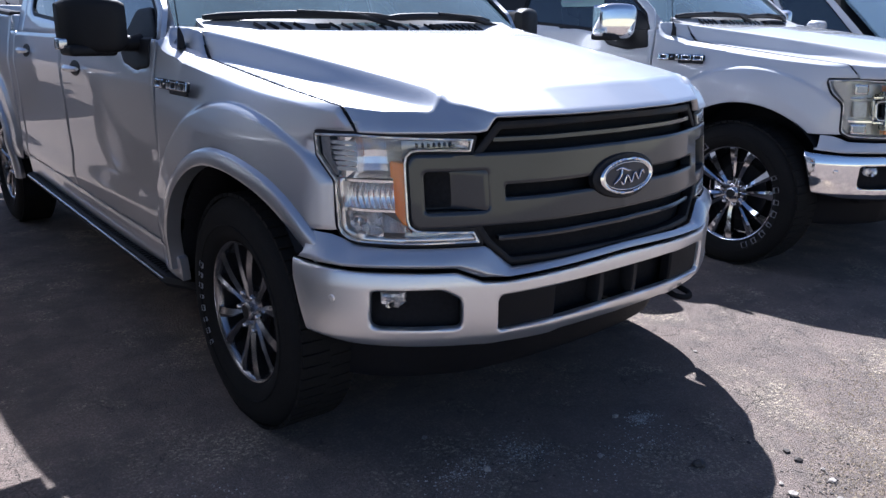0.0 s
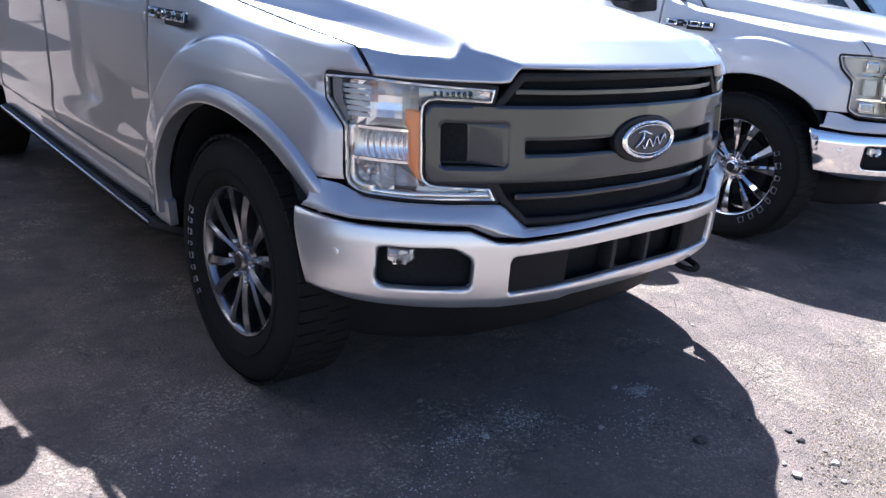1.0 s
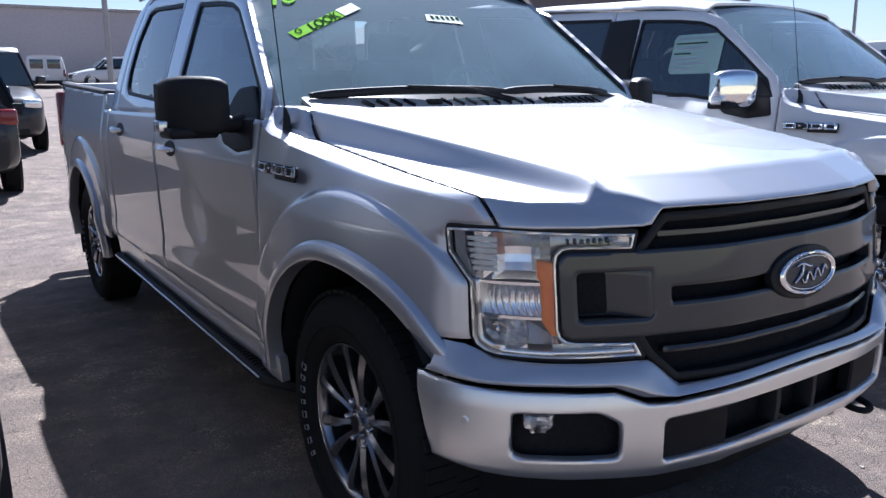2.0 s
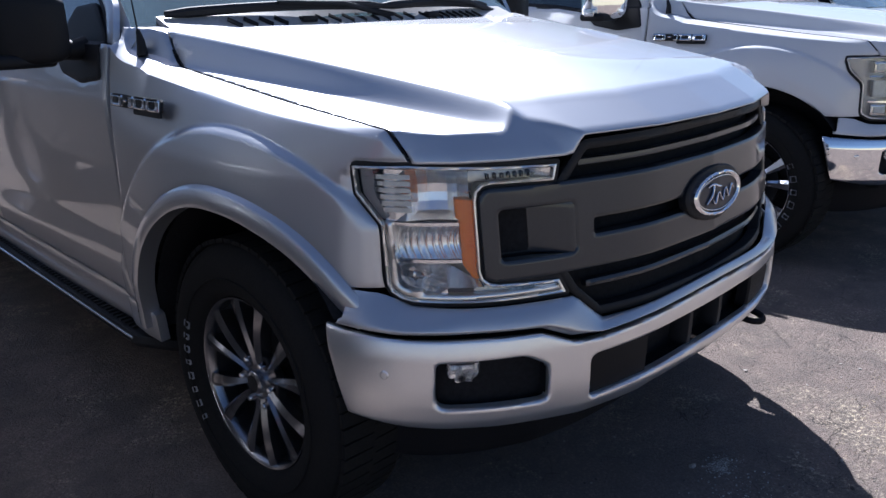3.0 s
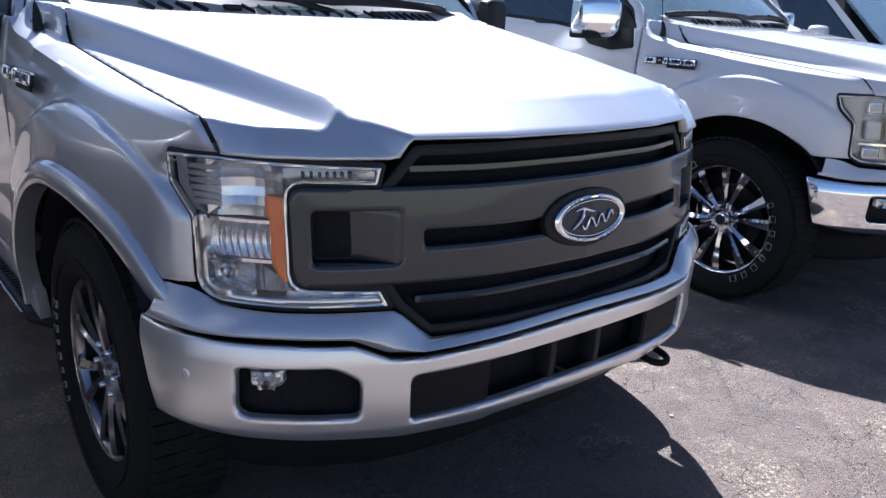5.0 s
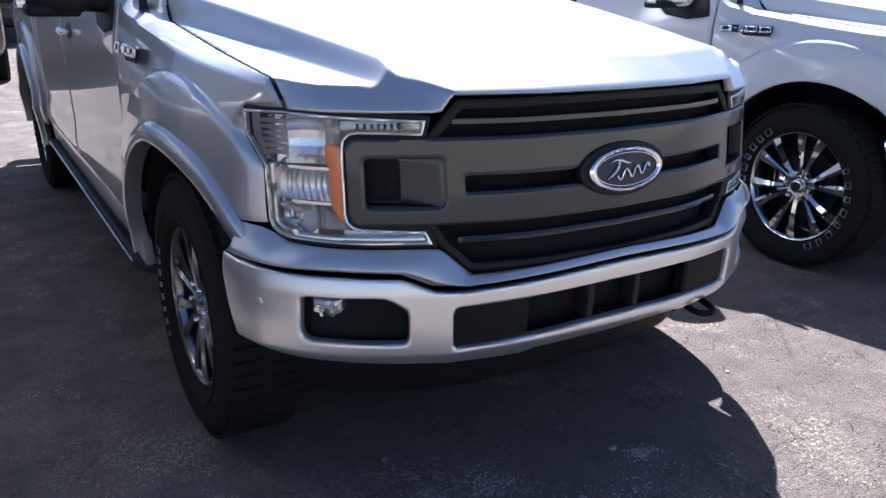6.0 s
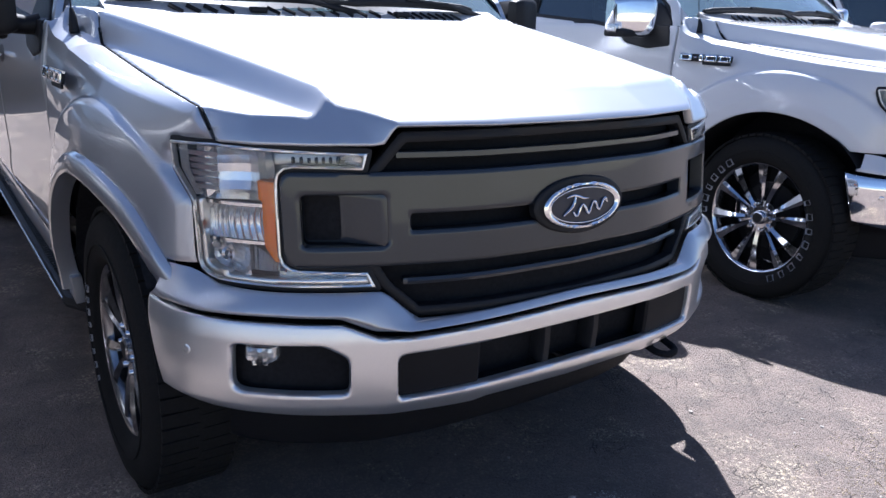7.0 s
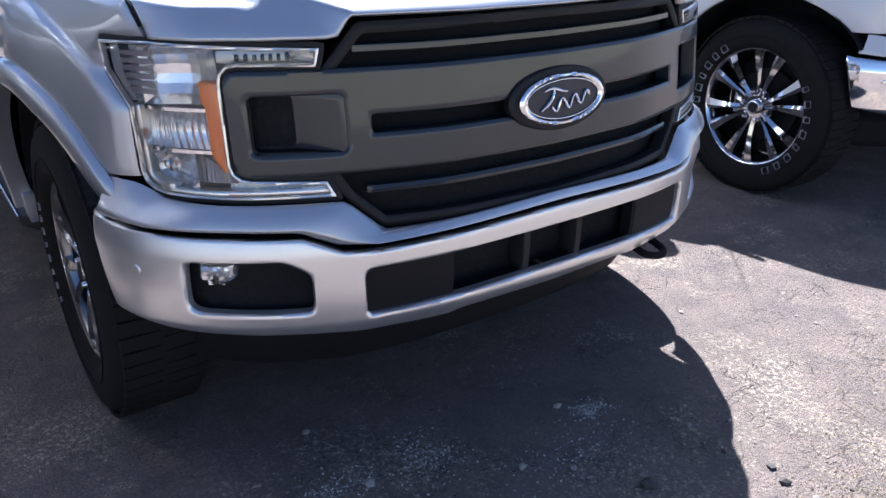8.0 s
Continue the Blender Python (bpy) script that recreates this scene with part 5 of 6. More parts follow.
        # running board
        rb = part("running_board", fl(loft([[(x + dx, y, z + board_rise(y)) for x, z, dx in ((-0.965, 0.335, edge_), (-0.975, 0.352, edge_), (-0.965, 0.372, edge_), (-0.81, 0.385, 0), (-0.80, 0.36, 0), (-0.81, 0.335, 0))] for y, edge_ in ((1.40, 0.11), (1.44, 0.07), (1.56, 0.0), (2.7, 0.0), (3.7, 0.0), (3.82, 0.0))])), M_BLACK, truck, "black running board with ribbed tread")
        for k in range(71):
            y = 1.61 + 0.030 * k
            part("tread_rib", fl(moved(block(-0.952, -0.825, y, y + 0.011, -0.002, 0.0045), Matrix.Translation((0, 0, 0.378 + board_rise(y))))), M_BLACK, rb)
        part("board_edge", fl(tube([(-0.9745, y, 0.364 + board_rise(y)) for y in (1.57, 2.4, 3.1, 3.80)], 0.0045, 8)), M_SATIN, rb, "thin bright edge strip")
        for y in (1.9, 2.7, 3.5):
            part("board_bracket", fl(block(-0.90, -0.70, y - 0.03, y + 0.03, 0.345 + board_rise(y), 0.46)), M_BLACK, rb)
    grille(truck, style)
    front_bumper(truck, style)
    inset = 0.081 if style == "silver" else 0.060
    for x in (-WHEEL_X + inset, WHEEL_X - inset):
        for y in (WHEEL_Y, WHEEL_BACK):
            put_wheel(style, truck, x, y, -7.0 if style == "white" and y == WHEEL_Y else 0.0)
    # cowl, wipers, windscreen, roof
    def cowl_skin(x, v):
        b = (x / 0.8) ** 2
        return np.stack((x, 1.449 - 0.03 * b + (0.034 + 0.085 * b) * v, 1.318 - 0.006 * b + 0.044 * v), -1)
    cowl = part("cowl", sheet(rect(-0.78, 0.78, 0, 1, 0.02), cowl_skin, (-0.78, 0.78, 0, 1), 0.04, 0.0, 0.02, INSIDE), M_COWL, truck, "grey plastic cowl with dark slots")
    # wide slanted slots beside the driver, narrow ones beyond the joint
    for first, pitch, count, half in ((-0.54, 0.058, 4, 0.0085), (-0.20, 0.058, 8, 0.0075), (0.285, 0.036, 9, 0.0055)):
        for k in range(count):
            p = cowl_skin(np.array([first + pitch * k]), np.array([0.10]))[0]
            part("cowl_slot", moved(block(-half, half, 0.002, 0.052, -0.001, 0.003, 0.001), pose(p[0], p[1], p[2], 50, 0, 0) @ Matrix.Rotation(radians(56), 4, "Z")), M_DEEP, cowl)
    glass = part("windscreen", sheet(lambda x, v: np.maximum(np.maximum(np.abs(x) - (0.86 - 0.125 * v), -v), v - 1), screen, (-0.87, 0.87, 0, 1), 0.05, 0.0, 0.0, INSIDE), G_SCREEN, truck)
    part("screen_border", sheet(lambda x, v: np.maximum(np.maximum(np.maximum(np.abs(x) - (0.86 - 0.125 * v), -v), v - 1), -np.maximum(np.maximum(np.abs(x) - (0.847 - 0.124 * v), 0.03 - v), v - 0.972)), lambda x, v: screen(x, v) + np.array([0, 0.004, -0.004]), (-0.87, 0.87, 0, 1), 0.02, 0.0, 0.004, INSIDE), M_BLACK, glass)
    for x0, x1, lift in ((-0.76, 0.06, 0.05), (0.05, 0.66, 0.05)):
        pts = []
        for t in np.linspace(0, 1, 12):
            x = x0 + (x1 - x0) * t
            p = Vector(screen(np.array([x]), np.array([0.030 + 0.030 * math.sin(math.pi * t) * 0.6]))[0])
            pts.append(p + Vector((0, -0.022, 0.016)))
        blade = part("wiper", tube(pts, [0.010] + [0.016] * 10 + [0.008], 8), M_BLACK, truck, "black wiper blade")
        part("wiper_arm", tube([pts[5] + Vector((0, -0.012, 0.012)), pts[8] + Vector((0.02, -0.03, 0.004)), Vector((x1 + 0.06, 1.475 + 0.05 * (x1 / 0.8) ** 2, 1.335))], [0.007, 0.009, 0.014], 8), M_BLACK, blade)
    part("roof", sheet(lambda x, y: np.maximum(np.maximum(rect(-0.772, 0.772, 2.0, 3.80, 0.03)(x, y), np.abs(x) - 0.772 + 0.03 * np.clip(y - 2.6, 0, 2) ** 1.5), 2.082 + 0.028 * (x / 0.72) ** 2 - y), roof_skin, (-0.78, 0.78, 2.04, 3.83), 0.014, 0.003, 0.015, INSIDE), paint, truck)
    part("rear_screen", sheet(rect(-0.72, 0.72, 0, 1, 0.02), lambda x, v: np.stack((x * (1 - 0.1 * v), 3.915 - 0.10 * v - 0.03 * x * x, 1.37 + 0.49 * v), -1), (-0.73, 0.73, 0, 1), 0.05, 0.004, 0.01, INSIDE), G_TINT, truck)
    part("cab_back", block(-0.92, 0.92, 3.90, 3.935, 0.55, 1.38, 0.01), paint, truck)
    part("bed_floor", block(-0.84, 0.84, 3.97, 5.79, 0.78, 0.82), M_BLACK, truck)
    part("bed_front", block(-0.86, 0.86, 3.965, 3.99, 0.6, 1.385, 0.006), paint, truck)
    part("tailgate", block(-0.82, 0.82, 5.79, 5.85, 0.78, 1.465, 0.012), paint, truck)
    part("rear_bumper", block(-0.84, 0.84, 5.80, 5.95, 0.50, 0.68, 0.03), M_CHROME if style != "silver" else M_BUMPER, truck)
    # plain black boxes added to block light under the body and behind the grille
    part("chassis", block(-0.58, 0.58, 0.62, 5.6, 0.38, 0.60, 0.02), M_DEEP, truck)
    part("floor_pan", block(-0.75, 0.75, 1.55, 3.7, 0.42, 0.55, 0.01), M_DEEP, truck)
    part("radiator", block(-0.68, 0.68, 0.36, 0.60, 0.40, 0.98, 0.02), M_DEEP, truck)
    part("engine_bay_blocker", block(-0.60, 0.60, 0.61, 1.50, 0.61, 1.05, 0.02), M_DEEP, truck)
    for y in (WHEEL_Y, WHEEL_BACK):
        part("axle", tube([(-0.80, y, WHEEL_Z), (0.80, y, WHEEL_Z)], 0.05, 12), M_DEEP, truck)
    # cabin
    inner = part("cabin_floor", block(-0.88, 0.88, 1.56, 3.70, 0.60, 0.68), M_CLOTH, truck)
    part("door_lining", block(-0.90, -0.88, 1.6, 3.68, 0.65, 1.25), M_CLOTH, inner)
    part("door_lining", block(0.88, 0.90, 1.6, 3.68, 0.65, 1.25), M_CLOTH, inner)
    part("headliner", block(-0.68, 0.68, 2.25, 3.55, 1.815, 1.83), M_CLOTH, inner)
    dash = part("dashboard", block(-0.86, 0.86, 1.60, 1.98, 0.85, 1.25, 0.05), M_BLACK, truck)
    part("steering_wheel", moved(lathe([(0.175 + 0.016 * math.cos(a), 0.016 * math.sin(a)) for a in np.linspace(0, 2 * math.pi, 9)], 32), pose(0.40, 2.10, 1.33, 0, -0, 90) @ pose(0, 0, 0, 0, 28, 0)), M_PALE, dash, "steering wheel under pale protective film")
    for x in (-0.42, 0.42):
        seat = part("front_seat", block(x - 0.26, x + 0.26, 2.22, 2.78, 0.78, 0.98, 0.06), M_CLOTH, truck)
        part("seat_back", moved(block(-0.25, 0.25, -0.07, 0.07, 0, 0.66, 0.05), pose(x, 2.80, 0.90, -12, 0, 0)), M_CLOTH, seat)
        part("head_rest", block(x - 0.13, x + 0.13, 2.92, 3.0, 1.52, 1.70, 0.035), M_CLOTH, seat)
    bench = part("rear_seat", block(-0.8, 0.8, 3.15, 3.6, 0.75, 0.98, 0.05), M_CLOTH, truck)
    part("seat_back", moved(block(-0.8, 0.8, -0.06, 0.06, 0, 0.62, 0.05), pose(0, 3.58, 0.90, -8, 0, 0)), M_CLOTH, bench)
    # aerial on the wing
    base = Vector((-0.876, 1.445, 1.262))
    mast = part("aerial", tube([base + Vector((-0.0, 0, -0.01)), base + Vector((0, 0, 0.03)), base + Vector((0.0, 0.01, 0.06))], [0.016, 0.012, 0.006], 10), M_BLACK, truck)
    part("aerial_mast", tube([base + Vector((0, 0.01, 0.05)), base + Vector((-0.01, 0.06, 0.45)), base + Vector((-0.02, 0.12, 0.78))], [0.0024, 0.0018, 0.0013], 6), M_BLACK, mast)
    return truck


truck = pickup(pose(0, 0, 0), "silver", "silver metallic crew cab pickup truck parked on the asphalt")
white_truck = pickup(pose(3.026, 0.047, RISE, 0, 0, 4.1), "white", "white crew cab pickup truck with chrome bumper and mirrors")

# ---- other parked cars ----


def car(name, place, paint, label, category, length=4.7, width=1.86, height=1.65, nose=0.95, tall=False, glass=None, front=None):
    """A car with its nose at y = 0, built round a hull, glasshouse, lamps and wheels."""
    c = thing(name, place, label, category)
    glass = glass or G_TINT
    h, hood_end, cabin_end = width / 2, 1.25, length - (0.12 if tall else 0.9)
    belt = nose + 0.08

    def half(y):
        return h * float(curve((0, 0.08, 0.35, 0.9, length - 0.8, length - 0.1, length), (0.62, 0.80, 0.93, 1.0, 1.0, 0.93, 0.80), y))

    def deck(y):
        return float(curve((0, 0.10, 0.35, hood_end, cabin_end, length - 0.05, length), (nose - 0.32, nose - 0.13, nose - 0.06, belt, belt + 0.02, belt - 0.02, belt - 0.3), y))
    rings = []
    for y in (0, 0.03, 0.10, 0.2, 0.35, 0.6, 0.9, 1.25, 1.8, 2.6, 3.4, length - 0.8, length - 0.4, length - 0.1, length - 0.02, length):
        w, t = half(y), deck(y)
        lo = 0.30 if 0.15 < y < length - 0.15 else 0.36
        loop = []
        for k in range(32):
            a = 2 * math.pi * k / 32
            cx, cz = math.cos(a), math.sin(a)
            x = w * math.copysign(abs(cx) ** 0.32, cx)
            z = (lo + t) / 2 + (t - lo) / 2 * math.copysign(abs(cz) ** 0.45, cz)
            loop.append((x * (1 - 0.06 * step01(0.75, 1.0, (z - lo) / (t - lo))), y, z))
        rings.append(loop)
    body = part("body", loft(rings), paint, c)
    # glasshouse
    yb, yt = hood_end - 0.05, hood_end + 0.62
    re, rt = cabin_end, cabin_end - (0.25 if tall else 0.75)
    wt = 0.74 * h

    def cab(inset, z0, z1):
        f0, f1 = (z0 - belt) / (height - belt), (z1 - belt) / (height - belt)
        ring_ = []
        for f, z in ((f0, z0), (f1, z1)):
            w = (0.93 * h) * (1 - f) + wt * f - inset
            a, b = yb + (yt - yb) * f + inset, re + (rt - re) * f - inset
            ring_.append([(-w, a + 0.10, z), (-w * 0.75, a, z), (w * 0.75, a, z), (w, a + 0.10, z), (w, b - 0.08, z), (w * 0.8, b, z), (-w * 0.8, b, z), (-w, b - 0.08, z)])
        return ring_
    part("cabin", loft(cab(0.02, belt - 0.12, height - 0.05)), M_DEEP, c)
    rr = cab(-0.004, height - 0.10, height - 0.02)
    top = [(x * 0.9, y + (0.06 if y < (yt + rt) / 2 else -0.06), height) for x, y, _ in rr[1]]
    part("roof", loft(rr + [top]), paint, c)
    lo, hi = cab(0.0, belt - 0.01, height - 0.10)

    def quad(name, a, b, mat, t0=0.05, t1=0.95, parent=c):
        P = [Vector(lo[a]).lerp(Vector(lo[b]), t0), Vector(lo[a]).lerp(Vector(lo[b]), t1), Vector(hi[a]).lerp(Vector(hi[b]), t1), Vector(hi[a]).lerp(Vector(hi[b]), t0)]
        n_ = (P[1] - P[0]).cross(P[3] - P[0]).normalized() * 0.012
        return part(name, loft([[tuple(p - n_) for p in P], [tuple(p + n_) for p in P]]), mat, parent)
    quad("windscreen", 1, 2, front or G_SCREEN, -0.12, 1.12)
    quad("rear_screen", 5, 6, G_TINT, 0.0, 1.0)
    for a, b in ((3, 4), (7, 0)):
        for t0, t1 in ((0.02, 0.42), (0.45, 0.76), (0.79, 0.97)) if tall else ((0.06, 0.5), (0.53, 0.92)):
            quad("side_window", a, b, glass, t0, t1)
        for t0 in (0.0, 0.425, 0.77, 0.975) if tall else (0.0, 0.505, 0.93):
            quad("pillar", a, b, paint, t0, t0 + 0.028)
    for sx in (-1, 1):
        x = sx * h
        part("headlight", block(min(x * 0.52, x * 0.86), max(x * 0.52, x * 0.86), 0.03, 0.30, nose - 0.30, nose - 0.14, 0.04), M_BOWL, c)
        part("tail_light", block(min(x * 0.70, x * 0.94), max(x * 0.70, x * 0.94), length - 0.25, length - 0.01, belt - 0.28, belt - 0.08, 0.04), M_REDLAMP, c)
        m = part("door_mirror", block(*sorted((x * 1.02, x * 1.22)), hood_end + 0.38, hood_end + 0.52, belt + 0.02, belt + 0.17, 0.045), paint, c)
        part("mirror_arm", block(*sorted((x * 0.90, x * 1.05)), hood_end + 0.40, hood_end + 0.48, belt + 0.0, belt + 0.05, 0.01), M_BLACK, m)
        part("door_handle", block(*sorted((x * 0.985, x * 1.012)), hood_end + 1.45, hood_end + 1.65, belt - 0.16, belt - 0.13, 0.01), paint, c)
        for y in (0.90, length - 0.95):
            side = -1 if sx < 0 else 1
            w = part("wheel", moved(lathe([(0.22, -0.08), (0.25, -0.105), (0.31, -0.11), (0.335, -0.085), (0.34, 0.0), (0.335, 0.085), (0.31, 0.11), (0.22, 0.08)], 40), pose(x * 0.88, y, 0.34, 0, 0, 0 if sx < 0 else 180)), M_RUBBER, c)
            part("wheel_rim", moved(lathe([(0.0, -0.085), (0.06, -0.09), (0.19, -0.075), (0.225, -0.10), (0.23, -0.08)], 40), pose(x * 0.88, y, 0.34, 0, 0, 0 if sx < 0 else 180)), M_ALU, w)
            part("wheel_arch", moved(lathe([(0.34, -0.03), (0.385, -0.035), (0.395, 0.0), (0.34, 0.10)], 40), pose(x * 0.955, y, 0.36, 0, 0, 0 if sx < 0 else 180)), M_BLACK, c)
    part("grille", block(-h * 0.5, h * 0.5, -0.012, 0.12, nose - 0.42, nose - 0.20, 0.02), M_BLACK, c)
    part("lower_grille", block(-h * 0.6, h * 0.6, -0.008, 0.12, 0.36, 0.48, 0.02), M_BLACK, c)
    part("number_plate", block(-0.15, 0.15, -0.03, 0.0, 0.49, 0.57, 0.004), M_PALE, c)
    return c


def at_ground(x, y, turn=0):
    return pose(x, y, ground_z(y), 2.6 if y > 11 else 0, 0, turn)


car("black_car", pose(-2.735, 6.10, 0, 0, 0, 180), M_BLACKPAINT, "glossy black car parked tail outwards beside the silver pickup", "car", length=5.6, nose=1.18, height=2.02, tall=True)
car("black_suv", pose(-1.58, 14.8, ground_z(12.5), -1.2, 0, 180), M_BLACKPAINT, "black sport utility vehicle parked across the aisle", "car", nose=1.14, height=1.72, tall=True, front=G_TINT)
car("dark_suv", at_ground(-0.50, 15.4), M_DARKPAINT, "dark grey sport utility vehicle facing the aisle", "car", nose=1.15, height=1.95, tall=True, front=G_TINT)
car("white_suv", at_ground(6.1, 46.6, -90), M_WHITE, "white sport utility vehicle parked near the building", "car", nose=1.0, height=1.62, tall=True)
car("silver_suv", pose(6.65, 0.65, RISE), M_WHITE, "pale sport utility vehicle with dark side windows", "car", nose=1.12, height=1.78, tall=True)


def van(place):
    """A cargo van seen from its back doors."""
    c = thing("cargo_van", place, "white cargo van with two dark rear door windows", "van")
    rings = []
    for y, s in ((0, 0.97), (0.05, 1.0), (3.6, 1.0), (4.2, 0.97), (4.8, 0.93), (5.3, 0.9)):
        loop = []
        top = 2.1 if y < 4 else 2.1 - (y - 4) * 0.72
        for k in range(28):
            a = 2 * math.pi * k / 28
            cx, cz = math.cos(a), math.sin(a)
            z = 0.45 + (top - 0.45) / 2 + (top - 0.45) / 2 * math.copysign(abs(cz) ** 0.3, cz)
            loop.append((0.99 * s * math.copysign(abs(cx) ** 0.3, cx) * (1 - 0.10 * step01(1.2, 2.1, z)), y, z))
        rings.append(loop)
    part("body", loft(rings), M_WHITE, c)
    for sx in (-1, 1):
        d = part("rear_door", block(*sorted((sx * 0.01, sx * 0.82)), -0.03, 0.02, 0.62, 1.98, 0.02), M_WHITE, c)
        part("door_window", block(*sorted((sx * 0.10, sx * 0.74)), -0.045, -0.02, 1.32, 1.86, 0.02), G_TINT, d)
        part("window_backing", block(*sorted((sx * 0.10, sx * 0.74)), -0.036, -0.031, 1.33, 1.85), M_DEEP, d)
        part("tail_light", block(*sorted((sx * 0.86, sx * 0.96)), -0.03, 0.03, 0.85, 1.25, 0.02), M_REDLAMP, c)
        for y in (0.95, 4.3):
            part("wheel", moved(lathe([(0.0, -0.09), (0.22, -0.08), (0.25, -0.105), (0.34, -0.10), (0.36, 0.0), (0.34, 0.10)], 32), pose(sx * 0.88, y, 0.36, 0, 0, 0 if sx < 0 else 180)), M_RUBBER, c)
    part("rear_bumper", block(-0.95, 0.95, -0.14, 0.05, 0.42, 0.62, 0.03), M_BLACK, c)
    part("number_plate", block(-0.15, 0.15, -0.05, -0.03, 0.80, 0.95), M_PALE, c)
    return c


van(pose(4.95, 47, ground_z(47) - 0.1, 2.6, 0, -7) @ Matrix.Diagonal((1, 1, 0.9, 1)))

# ---- buildings and poles at the end of the lot ----
hall = thing("warehouse", pose(0, 58, ground_z(58)), "long plain grey rendered warehouse wall with flat roof", "building")
part("wall", block(-45, 26, 0, 18, -0.5, 4.75, 0.05), M_WALL, hall)
part("parapet", block(-45.2, 26.2, -0.2, 18.2, 4.75, 4.95, 0.03), M_POLE, hall)
for x in (2.9,):
    part("vent", block(x - 0.9, x + 0.9, -0.12, 0.02, 1.9, 2.6, 0.04), M_POLE, hall)
    for k in range(6):
        part("vent_slat", block(x - 0.8, x + 0.8, -0.16, -0.11, 1.98 + 0.1 * k, 2.03 + 0.1 * k), M_BROWN, hall)
shed = thing("metal_hall", pose(47, 44, ground_z(44)), "brown metal hall with a sloping roof and a window band", "building")
eaves = [(-18, 3.6), (-12.3, 6.1), (-6, 7.15), (15.5, 7.65)]
n_e = len(eaves) + 2
outline = [(15.5, -0.5), (-18, -0.5)] + eaves
part("wall", ([(x, 0, z) for x, z in outline] + [(x, 20, z) for x, z in outline], [list(range(n_e)), list(range(2 * n_e - 1, n_e - 1, -1))] + [[(k + 1) % n_e, k, n_e + k, n_e + (k + 1) % n_e] for k in range(n_e)]), M_BROWN, shed, smooth=0)
part("roof_edge", tube([(x, -0.1, z + 0.08) for x, z in eaves], 0.16, 6), M_POLE, shed)
for k in range(9):
    part("window", block(-11.6 + 0.75 * k, -10.95 + 0.75 * k, -0.08, 0.05, 4.9, 5.7, 0.03), M_DEEP, shed)
part("vent_band", block(5.5, 14.5, -0.1, 0.05, 7.0, 7.4, 0.03), M_DEEP, shed)
for x, y, z in ((7.2, 42, 11), (48.0, 34, 12), (62, 34, 11)):
    pole = thing("light_pole", pose(x, y, ground_z(y)), "tall weathered steel light pole", "pole", "lot light poles")
    part("mast", tube([(0, 0, -0.3), (0, 0, z * 0.5), (0, 0, z)], [0.16, 0.13, 0.09], 12), M_POLE, pole)
    part("foot", block(-0.3, 0.3, -0.3, 0.3, -0.1, 0.5, 0.05), M_POLE, pole)
    part("lamp_head", block(-0.25, 0.9, -0.18, 0.18, z - 0.1, z + 0.12, 0.05), M_LAMPGREY, pole)

# ---- stickers in the silver truck's windscreen, price sheet in the white one's window ----


def on_screen(name, corners, mat, label="", parent=None, lift=0.004):
    """A flat sticker on the glass between four corners (x across, v up the screen)."""
    (ax, av), (bx_, bv), (cx, cv), (dx, dv) = corners
    verts, faces, n_u = [], [], 12
    for side in (0.0, 0.001):
        for j in range(2):
            for i in range(n_u + 1):
                t = i / n_u
                x = (ax + (bx_ - ax) * t) * (1 - j) + (dx + (cx - dx) * t) * j
                v = (av + (bv - av) * t) * (1 - j) + (dv + (cv - dv) * t) * j
                verts.append(tuple(Vector(screen(np.array([x]), np.array([v]))[0]) + Vector((0, -0.64, 0.76)) * (lift - side)))
    m = n_u + 1
    for i in range(n_u):
        faces += [[i, i + 1, m + i + 1, m + i], [2 * m + i, 3 * m + i, 3 * m + i + 1, 2 * m + i + 1]]
    vf = verts, faces
    ob = part(name, vf, mat, parent, "", 0)
    return tagged(ob, label, "sticker") if label else ob


def written(name, text, a, b, size, mat, parent, lift=0.006, shear=0.25):
    """Bold lettering bent onto the glass, its line running from a to b (x across, v up the screen)."""
    cu = bpy.data.curves.new(name, "FONT")
    cu.body, cu.size, cu.offset, cu.align_x, cu.align_y = text, size, size * 0.02, "CENTER", "CENTER"
    tmp = bpy.data.objects.new(name, cu)
    scene.collection.objects.link(tmp)
    me = bpy.data.meshes.new_from_object(tmp.evaluated_get(bpy.context.evaluated_depsgraph_get()))
    bpy.data.objects.remove(tmp)
    me.materials.clear()
    me.materials.append(mat)
    slope = 0.83
    ex = Vector((b[0] - a[0], (b[1] - a[1]) * slope)).normalized()
    cx, cv = (a[0] + b[0]) / 2, (a[1] + b[1]) / 2
    for vert in me.vertices:
        u, w = vert.co.x + shear * vert.co.y, vert.co.y
        x, v = cx + u * ex.x - w * ex.y, cv + (u * ex.y + w * ex.x) / slope
        vert.co = Vector(screen(np.array([x]), np.array([v]))[0]) + Vector((0, -0.64, 0.76)) * lift
    ob = new(name, me)
    if parent:
        ob.parent = parent
    return ob


strip_ = on_screen("sale_sticker", ((-0.668, 0.473), (-0.331, 0.700), (-0.357, 0.751), (-0.689, 0.523)), M_LIME, "lime green and white LOOK sticker on the windscreen")
on_screen("white_end", ((-0.42, 0.640), (-0.331, 0.700), (-0.357, 0.751), (-0.446, 0.691)), M_PAPER, "", strip_, 0.006)
written("lettering", "LOOK", (-0.625, 0.531), (-0.415, 0.673), 0.062, M_INK, strip_)
written("lettering", "O", (-0.67, 0.510), (-0.625, 0.543), 0.042, M_INK, strip_)
year = written("year_sticker", "18", (-0.685, 0.805), (-0.58, 0.822), 0.125, M_LIME, None, 0.006, 0.45)
tagged(year, "lime green 18 numerals on the windscreen", "sticker")
